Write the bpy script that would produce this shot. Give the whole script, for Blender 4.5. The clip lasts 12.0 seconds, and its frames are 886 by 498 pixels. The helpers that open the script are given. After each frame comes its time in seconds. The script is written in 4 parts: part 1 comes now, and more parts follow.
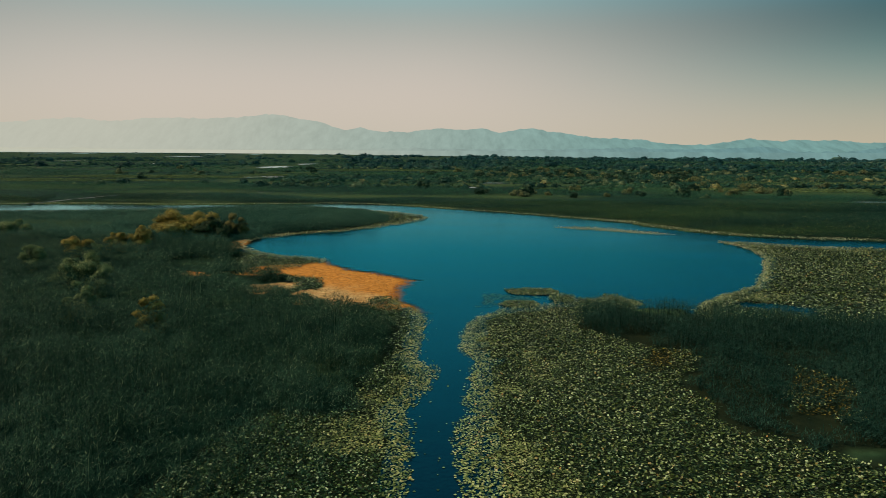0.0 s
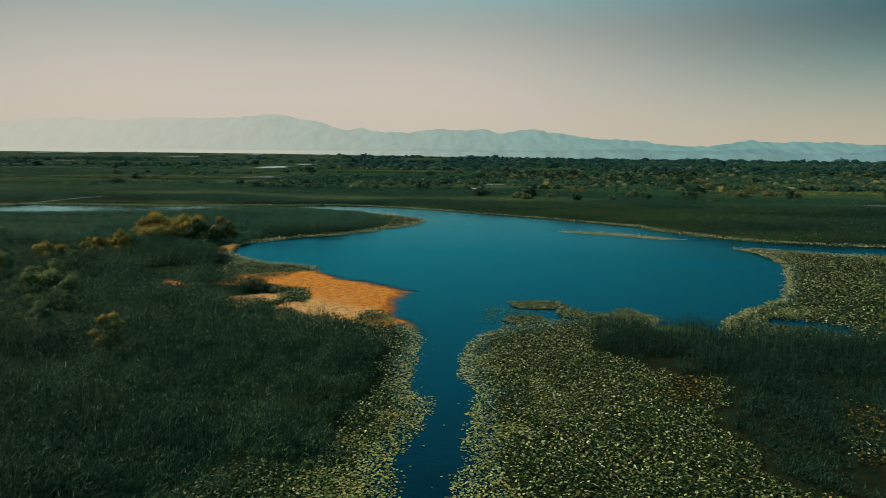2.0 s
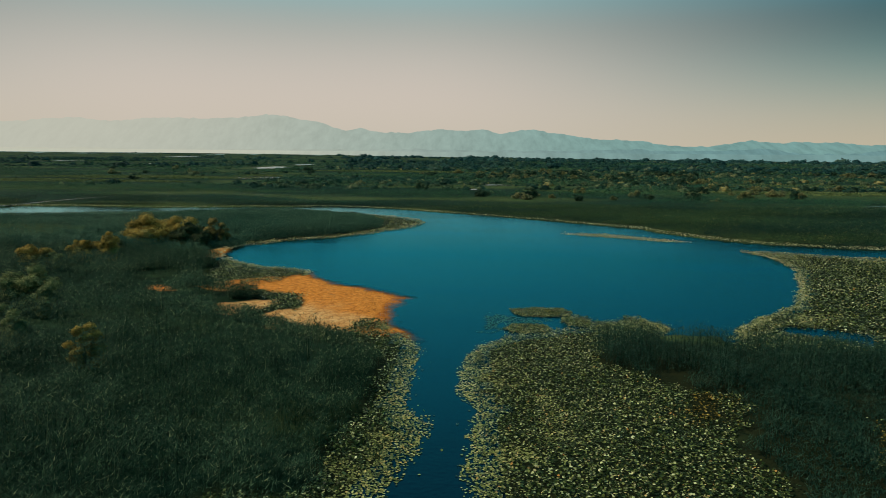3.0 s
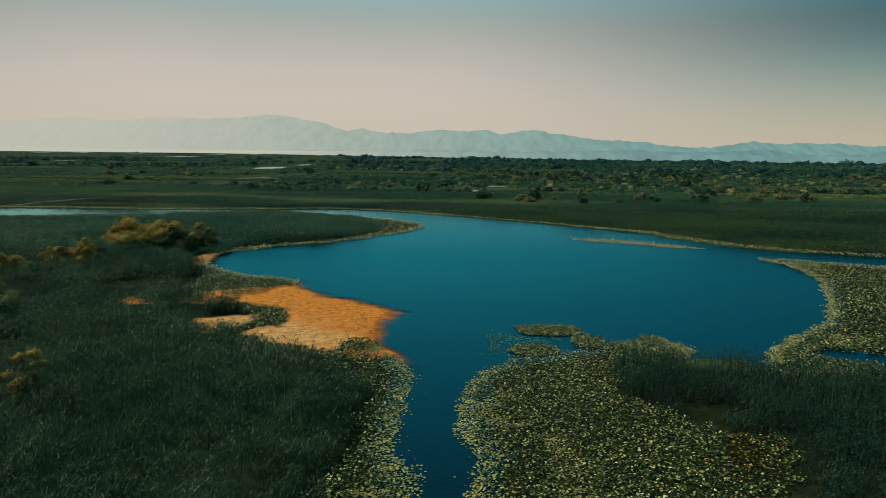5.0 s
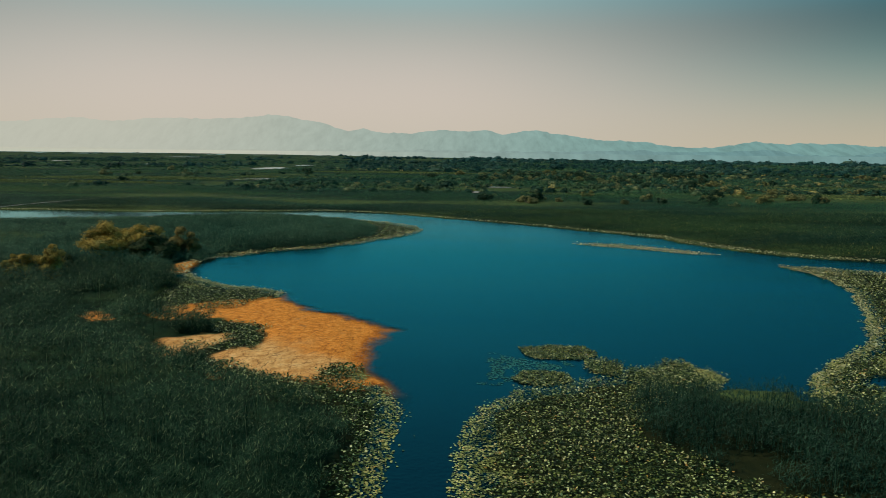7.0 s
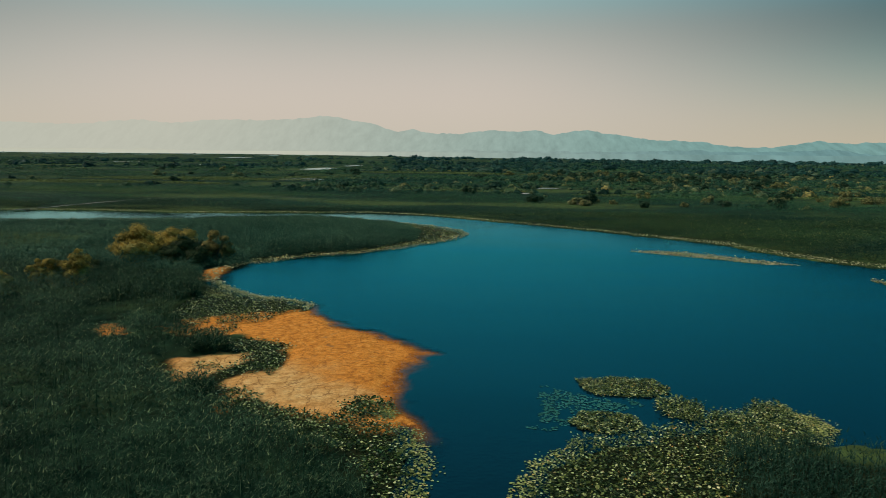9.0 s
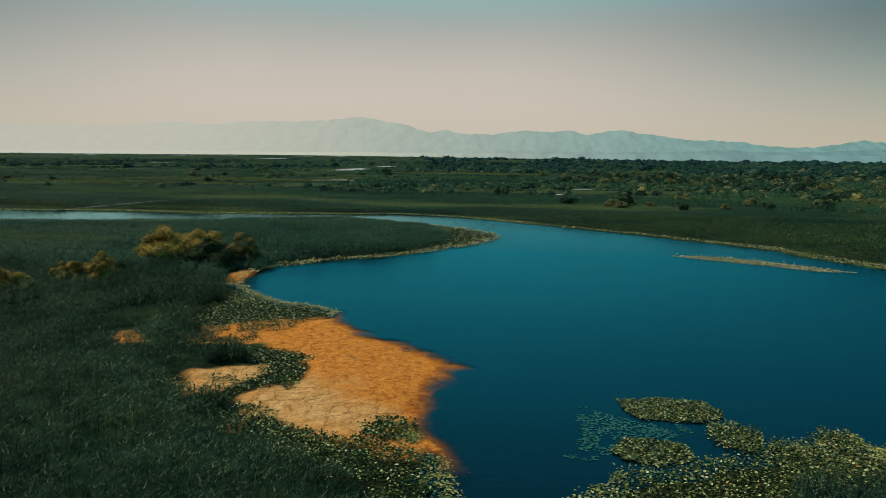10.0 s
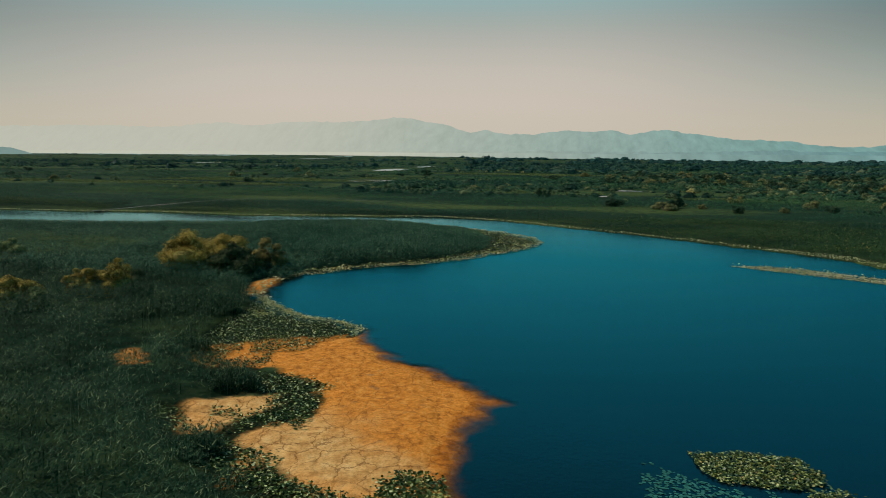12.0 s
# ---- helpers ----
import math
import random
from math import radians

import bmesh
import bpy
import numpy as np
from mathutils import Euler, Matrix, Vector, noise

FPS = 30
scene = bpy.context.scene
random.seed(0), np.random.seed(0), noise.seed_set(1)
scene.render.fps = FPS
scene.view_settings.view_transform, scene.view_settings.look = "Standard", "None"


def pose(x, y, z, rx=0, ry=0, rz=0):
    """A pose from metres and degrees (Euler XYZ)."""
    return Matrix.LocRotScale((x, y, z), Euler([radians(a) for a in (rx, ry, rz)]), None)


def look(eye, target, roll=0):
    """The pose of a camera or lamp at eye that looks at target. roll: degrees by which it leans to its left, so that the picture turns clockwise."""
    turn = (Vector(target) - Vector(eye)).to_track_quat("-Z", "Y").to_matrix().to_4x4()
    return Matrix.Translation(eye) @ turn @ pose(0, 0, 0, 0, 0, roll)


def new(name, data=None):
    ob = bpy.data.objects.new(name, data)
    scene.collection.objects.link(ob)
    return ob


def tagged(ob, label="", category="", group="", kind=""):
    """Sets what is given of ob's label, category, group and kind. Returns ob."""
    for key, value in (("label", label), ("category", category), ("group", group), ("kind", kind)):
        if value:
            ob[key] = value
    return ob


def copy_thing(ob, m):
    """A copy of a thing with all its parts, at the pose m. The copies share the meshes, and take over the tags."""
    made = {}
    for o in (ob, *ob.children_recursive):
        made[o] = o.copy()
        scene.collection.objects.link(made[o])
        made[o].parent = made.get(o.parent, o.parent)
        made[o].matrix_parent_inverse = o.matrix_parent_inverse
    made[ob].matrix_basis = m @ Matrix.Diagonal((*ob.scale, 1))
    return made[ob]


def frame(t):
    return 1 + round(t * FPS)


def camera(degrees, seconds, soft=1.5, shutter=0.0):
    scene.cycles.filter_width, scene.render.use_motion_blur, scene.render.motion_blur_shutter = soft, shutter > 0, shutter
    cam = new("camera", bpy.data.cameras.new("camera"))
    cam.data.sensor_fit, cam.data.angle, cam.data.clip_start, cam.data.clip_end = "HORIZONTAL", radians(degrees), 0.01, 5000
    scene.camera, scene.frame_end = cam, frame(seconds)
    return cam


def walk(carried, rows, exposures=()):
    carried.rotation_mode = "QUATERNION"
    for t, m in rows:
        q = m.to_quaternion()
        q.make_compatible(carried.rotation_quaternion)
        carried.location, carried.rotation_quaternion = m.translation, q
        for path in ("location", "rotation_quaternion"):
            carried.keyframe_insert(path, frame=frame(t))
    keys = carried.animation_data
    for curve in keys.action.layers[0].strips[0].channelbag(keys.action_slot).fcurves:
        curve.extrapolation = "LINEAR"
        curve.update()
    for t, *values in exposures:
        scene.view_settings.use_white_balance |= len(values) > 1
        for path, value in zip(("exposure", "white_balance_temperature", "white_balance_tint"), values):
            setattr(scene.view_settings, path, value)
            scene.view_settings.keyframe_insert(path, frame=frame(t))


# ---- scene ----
cam = camera(69.1, 12.0, 0.5)
PATH = [
    (0, (0.313, -3.466, 17.668), (0.24, -1.49, 17.365), 0.3),
    (0.5, (0.258, -1.708, 17.668), (0.185, 0.268, 17.365), 0.4),
    (1, (0.286, 0.065, 17.628), (0.213, 2.041, 17.326), 0.5),
    (1.5, (0.324, 1.851, 17.595), (0.25, 3.826, 17.294), 0.5),
    (2, (0.324, 3.556, 17.571), (0.25, 5.532, 17.27), 0.5),
    (2.5, (0.345, 5.293, 17.547), (0.27, 7.269, 17.246), 0.5),
    (3, (0.332, 7.026, 17.539), (0.258, 9.002, 17.239), 0.5),
    (5, (0.42, 13.679, 17.636), (0.342, 15.655, 17.337), 0.6),
    (5.5, (0.497, 15.489, 17.624), (0.417, 17.465, 17.325), 0.5),
    (6, (0.501, 17.452, 17.61), (0.421, 19.428, 17.311), 0.6),
    (6.5, (0.559, 19.393, 17.603), (0.477, 21.369, 17.305), 0.5),
    (7, (0.618, 21.191, 17.523), (0.536, 23.167, 17.225), 0.6),
    (9, (0.525, 29.13, 17.383), (0.294, 31.094, 17.085), 0.5),
    (9.5, (0.413, 30.967, 17.377), (0.13, 32.924, 17.079), 0.45),
    (10, (0.223, 32.797, 17.336), (-0.106, 34.748, 17.039), 0.4),
    (10.5, (-0.013, 34.619, 17.344), (-0.378, 36.563, 17.046), 0.4),
    (11, (-0.296, 36.494, 17.34), (-0.689, 38.433, 17.043), 0.4),
    (11.5, (-0.578, 38.359, 17.357), (-1.002, 40.291, 17.06), 0.35),
    (12, (-0.796, 40.116, 17.349), (-1.245, 42.042, 17.052), 0.35),
]
walk(cam, [(t, look(eye, target, roll)) for t, eye, target, roll in PATH])

# ---- world and sun ----
SUN_AZ, SUN_EL = radians(-84), radians(48)      # azimuth from +y, negative towards -x
world = bpy.data.worlds.new("sky")
scene.world = world
world.use_nodes = True
wn, wl = world.node_tree.nodes, world.node_tree.links
wn.clear()


def wnode(kind, **sets):
    n = wn.new(kind)
    for k, v in sets.items():
        n.inputs[int(k[1:])].default_value = v
    return n


def wmath(op, a, b=None):
    n = wn.new("ShaderNodeMath")
    n.operation = op
    n.use_clamp = False
    for i, v in enumerate((a, b)):
        if v is None:
            continue
        if isinstance(v, (int, float)):
            n.inputs[i].default_value = v
        else:
            wl.new(v, n.inputs[i])
    return n.outputs[0]


def wramp(fac, stops):
    n = wn.new("ShaderNodeValToRGB")
    n.color_ramp.interpolation = "B_SPLINE"
    while len(n.color_ramp.elements) < len(stops):
        n.color_ramp.elements.new(0.5)
    for el, (p, c) in zip(n.color_ramp.elements, stops):
        el.position, el.color = p, (*c, 1)
    wl.new(fac, n.inputs[0])
    return n.outputs[0]


sky = wn.new("ShaderNodeTexSky")
sky.sky_type, sky.sun_disc = "NISHITA", False
sky.sun_elevation, sky.sun_rotation = SUN_EL, SUN_AZ
sky.dust_density, sky.air_density = 3.0, 1.0
tc = wn.new("ShaderNodeTexCoord")
sep = wn.new("ShaderNodeSeparateXYZ")
wl.new(tc.outputs["Generated"], sep.inputs[0])
azim = wmath("ARCTAN2", sep.outputs[0], sep.outputs[1])
elev = wmath("MULTIPLY", wmath("ARCSINE", sep.outputs[2]), 2 / math.pi)      # 0 horizon, 1 zenith
# the bright 0.22 stops lie above the view, added to brighten the water
HAZE_SUN = [(0.0, (0.58, 0.53, 0.43)), (0.045, (0.65, 0.565, 0.485)), (0.09, (0.55, 0.515, 0.455)), (0.135, (0.30, 0.36, 0.335)), (0.22, (0.16, 0.66, 0.76)), (0.38, (0.03, 0.19, 0.26)), (1.0, (0.03, 0.27, 0.39))]
HAZE_OFF = [(0.0, (0.56, 0.48, 0.34)), (0.03, (0.45, 0.435, 0.335)), (0.06, (0.215, 0.315, 0.275)), (0.09, (0.05, 0.165, 0.17)), (0.125, (0.003, 0.05, 0.07)), (0.22, (0.03, 0.39, 0.49)), (0.38, (0.02, 0.15, 0.22)), (1.0, (0.02, 0.26, 0.38))]
sun_side = wramp(elev, HAZE_SUN)
far_side = wramp(elev, HAZE_OFF)
side = wn.new("ShaderNodeMapRange")
side.interpolation_type = "SMOOTHSTEP"
wl.new(wmath("ABSOLUTE", wmath("ADD", azim, 0.27)), side.inputs[0])
side.inputs[1].default_value, side.inputs[2].default_value = 0.16, 1.0
grade = wn.new("ShaderNodeMix")
grade.data_type = "RGBA"
wl.new(side.outputs[0], grade.inputs[0])
wl.new(sun_side, grade.inputs[6])
wl.new(far_side, grade.inputs[7])
dim = wn.new("ShaderNodeVectorMath")
dim.operation = "SCALE"
wl.new(sky.outputs[0], dim.inputs[0])
dim.inputs[3].default_value = 0.05
both = wn.new("ShaderNodeMix")
both.data_type = "RGBA"
both.inputs[0].default_value = 0.93
wl.new(dim.outputs[0], both.inputs[6])
wl.new(grade.outputs[2], both.inputs[7])
bg = wn.new("ShaderNodeBackground")
wl.new(both.outputs[2], bg.inputs[0])
bg.inputs[1].default_value = 1.0
wo = wn.new("ShaderNodeOutputWorld")
wl.new(bg.outputs[0], wo.inputs[0])

sun = new("sun", bpy.data.lights.new("sun", "SUN"))
sun.data.energy, sun.data.angle, sun.data.color = 3.6, radians(0.8), (1.0, 0.88, 0.68)
sun.matrix_world = look((0, 0, 60), (-math.sin(SUN_AZ) * math.cos(SUN_EL), -math.cos(SUN_AZ) * math.cos(SUN_EL), 60 - math.sin(SUN_EL)))

# ---- materials ----


class Mat:
    """A small helper round one node material."""

    def __init__(self, name):
        self.m = bpy.data.materials.new(name)
        self.m.use_nodes = True
        self.n, self.l = self.m.node_tree.nodes, self.m.node_tree.links
        self.b = self.n["Principled BSDF"]
        self.out = self.n["Material Output"]
        self.geo = self.n.new("ShaderNodeNewGeometry")

    def put(self, sock, v):
        if hasattr(v, "is_linked"):
            self.l.new(v, sock)
        else:
            sock.default_value = v

    def noise(self, scale, detail=4, stretch=None, rough=0.55):
        n = self.n.new("ShaderNodeTexNoise")
        src = self.geo.outputs["Position"]
        if stretch:
            mp = self.n.new("ShaderNodeMapping")
            mp.inputs["Scale"].default_value = stretch
            self.l.new(src, mp.inputs[0])
            src = mp.outputs[0]
        self.l.new(src, n.inputs["Vector"])
        n.inputs["Scale"].default_value, n.inputs["Detail"].default_value, n.inputs["Roughness"].default_value = scale, detail, rough
        return n.outputs[0]

    def ramp(self, fac, stops):
        n = self.n.new("ShaderNodeValToRGB")
        while len(n.color_ramp.elements) < len(stops):
            n.color_ramp.elements.new(0.5)
        for el, (p, c) in zip(n.color_ramp.elements, stops):
            el.position, el.color = p, (*c, 1) if isinstance(c, tuple) else (c, c, c, 1)
        self.l.new(fac, n.inputs[0])
        return n.outputs[0]

    def mix(self, fac, a, b, blend="MIX"):
        n = self.n.new("ShaderNodeMix")
        n.data_type, n.blend_type = "RGBA", blend
        self.put(n.inputs[0], fac)
        for i, v in ((6, a), (7, b)):
            self.put(n.inputs[i], (*v, 1) if isinstance(v, tuple) else v)
        return n.outputs[2]

    def math(self, op, a, b=0.0):
        n = self.n.new("ShaderNodeMath")
        n.operation = op
        self.put(n.inputs[0], a)
        self.put(n.inputs[1], b)
        return n.outputs[0]

    def attr(self, name):
        n = self.n.new("ShaderNodeAttribute")
        n.attribute_name = name
        return n.outputs["Fac"]

    def bump(self, height, strength, distance):
        n = self.n.new("ShaderNodeBump")
        n.inputs["Strength"].default_value, n.inputs["Distance"].default_value = strength, distance
        self.l.new(height, n.inputs["Height"])
        self.l.new(n.outputs[0], self.b.inputs["Normal"])
        return n.outputs[0]

    def set(self, **kw):
        for k, v in kw.items():
            s = self.b.inputs[k.replace("_", " ")]
            self.put(s, (*v, 1) if isinstance(v, tuple) and len(v) == 3 else v)
        return self

    def island(self):
        return self.geo.outputs["Random Per Island"]


def leafy(name, stops, patch, patch_scale=0.05, rough=0.45, through_light=0.25, rim=None, gloss=0.03, drawn=None):
    """Foliage: colour by leaf, drifting over the stand; some light passes through the leaf."""
    m = Mat(name)
    c = m.ramp(m.island(), stops)
    drift = m.ramp(m.noise(patch_scale, 5, drawn), [(0.38, 0.0), (0.62, 1.0)])
    c = m.mix(drift, c, m.mix(1.0, c, patch, "MULTIPLY"))
    if rim:
        c = m.mix(m.attr("rim"), c, m.ramp(m.island(), rim))
    m.set(Base_Color=c, Roughness=rough, Specular_IOR_Level=gloss)
    tl = m.n.new("ShaderNodeBsdfTranslucent")
    m.l.new(c, tl.inputs[0])
    mx = m.n.new("ShaderNodeMixShader")
    mx.inputs[0].default_value = through_light
    m.l.new(m.b.outputs[0], mx.inputs[1])
    m.l.new(tl.outputs[0], mx.inputs[2])
    m.l.new(mx.outputs[0], m.out.inputs[0])
    return m.m


REED = leafy("reed", [(0.0, (0.007, 0.024, 0.013)), (0.5, (0.019, 0.052, 0.029)), (0.78, (0.042, 0.092, 0.053)), (0.94, (0.10, 0.158, 0.082)), (1.0, (0.29, 0.31, 0.16))],
             (0.48, 0.60, 0.54), 0.13, 0.55, 0.2)
# lit copy of the reed: colours brightened where the peninsula came out dark
REED_BRIGHT = leafy("bright_reed", [(0.0, (0.014, 0.046, 0.028)), (0.5, (0.036, 0.094, 0.060)), (0.8, (0.075, 0.15, 0.094)), (1.0, (0.20, 0.28, 0.16))], (0.5, 0.66, 0.68), 0.06, 0.55, 0.2, drawn=(0.5, 1.4, 1))
REED_DARK = leafy("club_rush", [(0.0, (0.007, 0.022, 0.013)), (0.6, (0.016, 0.043, 0.026)), (1.0, (0.05, 0.095, 0.062))], (0.6, 0.7, 0.7), 0.15, 0.5, 0.15)
PAD = leafy("lily_leaf", [(0.0, (0.010, 0.021, 0.006)), (0.42, (0.026, 0.046, 0.012)), (0.64, (0.092, 0.110, 0.025)), (0.85, (0.29, 0.305, 0.10)), (0.96, (0.72, 0.70, 0.39)), (1.0, (0.46, 0.20, 0.04))],
            (0.66, 0.72, 0.62), 0.16, 0.35, 0.12, gloss=0.09,
            rim=[(0.0, (0.036, 0.056, 0.016)), (0.35, (0.15, 0.165, 0.040)), (0.75, (0.37, 0.37, 0.115)), (0.9, (0.56, 0.50, 0.20)), (1.0, (0.52, 0.26, 0.06))])
PAD_DARK = leafy("dark_lily_leaf", [(0.0, (0.008, 0.020, 0.004)), (0.50, (0.020, 0.044, 0.008)), (0.74, (0.065, 0.10, 0.022)), (0.88, (0.32, 0.34, 0.13)), (1.0, (0.70, 0.68, 0.40))],
                 (0.7, 0.75, 0.65), 0.2, 0.4, 0.12, gloss=0.09,
                 rim=[(0.0, (0.035, 0.055, 0.012)), (0.4, (0.15, 0.165, 0.04)), (0.85, (0.42, 0.40, 0.14)), (1.0, (0.50, 0.29, 0.06))])
PAD_PALE = leafy("pale_lily_leaf", [(0.0, (0.10, 0.11, 0.05)), (0.4, (0.30, 0.29, 0.15)), (1.0, (0.58, 0.55, 0.34))], (0.7, 0.72, 0.6), 0.12, 0.5, 0.1)
PAD_RUST = leafy("rusty_lily_leaf", [(0.0, (0.010, 0.014, 0.005)), (0.5, (0.030, 0.030, 0.008)), (0.75, (0.15, 0.10, 0.016)), (0.9, (0.42, 0.26, 0.04)), (1.0, (0.55, 0.38, 0.12))], (0.7, 0.75, 0.7), 0.2, 0.45, 0.1)
PAD_SUNK = leafy("water_tinted_lily_leaf", [(0.0, (0.012, 0.075, 0.07)), (1.0, (0.04, 0.16, 0.14))], (0.8, 0.85, 0.8), 0.3, 0.5, 0.05)
WILLOW_GOLD = leafy("golden_willow_leaf", [(0.0, (0.09, 0.075, 0.018)), (0.45, (0.36, 0.245, 0.05)), (0.85, (0.62, 0.42, 0.10)), (1.0, (0.70, 0.54, 0.19))], (0.58, 0.60, 0.60), 0.35, 0.6, 0.25)
WILLOW_GREEN = leafy("willow_leaf", [(0.0, (0.06, 0.085, 0.034)), (0.6, (0.19, 0.215, 0.08)), (1.0, (0.40, 0.38, 0.16))], (0.62, 0.70, 0.7), 0.3, 0.5, 0.25)
WILLOW_DARK = leafy("dark_willow_leaf", [(0.0, (0.012, 0.026, 0.012)), (0.6, (0.035, 0.055, 0.022)), (1.0, (0.12, 0.13, 0.05))], (0.7, 0.75, 0.75), 0.3, 0.5, 0.15)
WILLOW_BROWN = leafy("brown_willow_leaf", [(0.0, (0.07, 0.062, 0.024)), (0.6, (0.22, 0.165, 0.055)), (1.0, (0.46, 0.32, 0.10))], (0.6, 0.66, 0.66), 0.3, 0.5, 0.2)
BELT = leafy("bank_reed", [(0.0, (0.004, 0.018, 0.013)), (0.6, (0.010, 0.034, 0.025)), (0.95, (0.028, 0.064, 0.042)), (1.0, (0.10, 0.12, 0.065))], (2.6, 1.75, 0.95), 0.05, 0.6, 0.12, drawn=(0.25, 1.7, 1))
SAGE_LEAF = leafy("sage_willow_leaf", [(0.0, (0.05, 0.07, 0.036)), (0.5, (0.14, 0.155, 0.075)), (1.0, (0.32, 0.30, 0.15))], (1.0, 0.86, 0.65), 0.02, 0.6, 0.12)
FAR_LEAF = leafy("marsh_shrub_leaf", [(0.0, (0.014, 0.036, 0.024)), (0.6, (0.032, 0.062, 0.036)), (0.85, (0.065, 0.09, 0.046)), (1.0, (0.14, 0.15, 0.07))], (0.55, 0.72, 0.72), 0.012, 0.6, 0.12)
MEADOW = leafy("meadow_sedge", [(0.0, (0.055, 0.080, 0.028)), (0.6, (0.115, 0.14, 0.048)), (1.0, (0.23, 0.24, 0.085))], (0.45, 0.6, 0.6), 0.05, 0.55, 0.2, drawn=(0.3, 1.6, 1))
FAR_GRASS = leafy("marsh_sedge", [(0.0, (0.006, 0.032, 0.026)), (0.6, (0.016, 0.058, 0.046)), (1.0, (0.042, 0.105, 0.075))], (2.1, 1.55, 0.85), 0.03, 0.55, 0.2, drawn=(0.28, 1.6, 1))


def make_bark():
    m = Mat("bark")
    m.set(Base_Color=m.ramp(m.noise(9, 5, (1, 1, 0.2)), [(0.3, (0.05, 0.04, 0.03)), (0.7, (0.14, 0.11, 0.08))]), Roughness=0.9)
    m.bump(m.noise(20, 4, (1, 1, 0.2)), 0.5, 0.02)
    return m.m


BARK = make_bark()


def make_ground():
    """Marsh soil and short sedge, orange cracked mud where the attribute 'mud' says so."""
    m = Mat("marsh_ground")
    fields = m.ramp(m.noise(0.012, 6, (0.55, 1.6, 1)), [(0.30, (0.007, 0.022, 0.013)), (0.48, (0.013, 0.034, 0.018)), (0.58, (0.06, 0.085, 0.026)), (0.66, (0.02, 0.045, 0.02))])
    tuft = m.ramp(m.noise(0.5, 6), [(0.3, 0.35), (0.7, 1.3)])
    marsh = m.mix(1.0, fields, tuft, "MULTIPLY")
    # mud: pale and dry to wet orange, fine blotches, shrinkage cracks
    wet = m.attr("wet")
    dry = m.ramp(m.noise(1.1, 7), [(0.3, (0.40, 0.19, 0.06)), (0.55, (0.58, 0.32, 0.12)), (0.75, (0.66, 0.42, 0.19))])
    orange = m.ramp(m.noise(1.7, 8, None, 0.7), [(0.3, (0.24, 0.080, 0.016)), (0.5, (0.56, 0.195, 0.030)), (0.72, (0.62, 0.28, 0.070))])
    mud = m.mix(wet, dry, orange)
    mud = m.mix(1.0, mud, m.ramp(m.noise(4.0, 8, None, 0.8), [(0.32, 0.55), (0.5, 1.0), (0.68, 1.22)]), "MULTIPLY")
    warp = m.n.new("ShaderNodeVectorMath")
    warp.operation = "ADD"
    nz = m.n.new("ShaderNodeTexNoise")
    nz.inputs["Scale"].default_value, nz.inputs["Detail"].default_value, nz.inputs["Roughness"].default_value = 1.3, 5, 0.7
    m.l.new(m.geo.outputs["Position"], nz.inputs["Vector"])
    m.l.new(m.geo.outputs["Position"], warp.inputs[0])
    m.l.new(nz.outputs["Color"], warp.inputs[1])
    cracks = None
    for scale, width in ((0.60, 0.032), (1.5, 0.030)):
        v = m.n.new("ShaderNodeTexVoronoi")
        v.feature = "DISTANCE_TO_EDGE"
        v.inputs["Scale"].default_value = scale
        m.l.new(warp.outputs[0], v.inputs["Vector"])
        r = m.ramp(v.outputs["Distance"], [(0.0, 0.0), (width, 1.0)])
        cracks = r if cracks is None else m.math("MULTIPLY", cracks, m.math("ADD", m.math("MULTIPLY", r, 0.45), 0.55))
    broken = m.math("MAXIMUM", cracks, m.ramp(m.noise(0.35, 4), [(0.56, 0.0), (0.7, 1.0)]))
    mud = m.mix(m.math("MULTIPLY", m.math("MULTIPLY", m.math("SUBTRACT", 1.0, broken), m.math("SUBTRACT", 1.0, m.math("MULTIPLY", wet, 0.3))), 0.8), mud, (0.14, 0.05, 0.018))
    moss = m.ramp(m.noise(0.45, 6), [(0.64, 0.0), (0.72, 0.5)])
    mud = m.mix(moss, mud, (0.14, 0.11, 0.07))
    is_mud = m.attr("mud")
    # near-black: peat in the murk, and shade painted under lily leaves and rushes
    marsh = m.mix(m.attr("peat_and_shade"), marsh, m.ramp(m.noise(0.8, 6), [(0.3, (0.007, 0.012, 0.005)), (0.7, (0.018, 0.021, 0.008))]))
    m.set(Base_Color=m.mix(is_mud, marsh, mud), Roughness=0.9, Specular_IOR_Level=0.04)
    h = m.math("ADD", m.math("MULTIPLY", broken, 0.6), m.noise(3.0, 6))
    m.bump(h, 0.6, 0.06)
    return m.m


GROUND = make_ground()


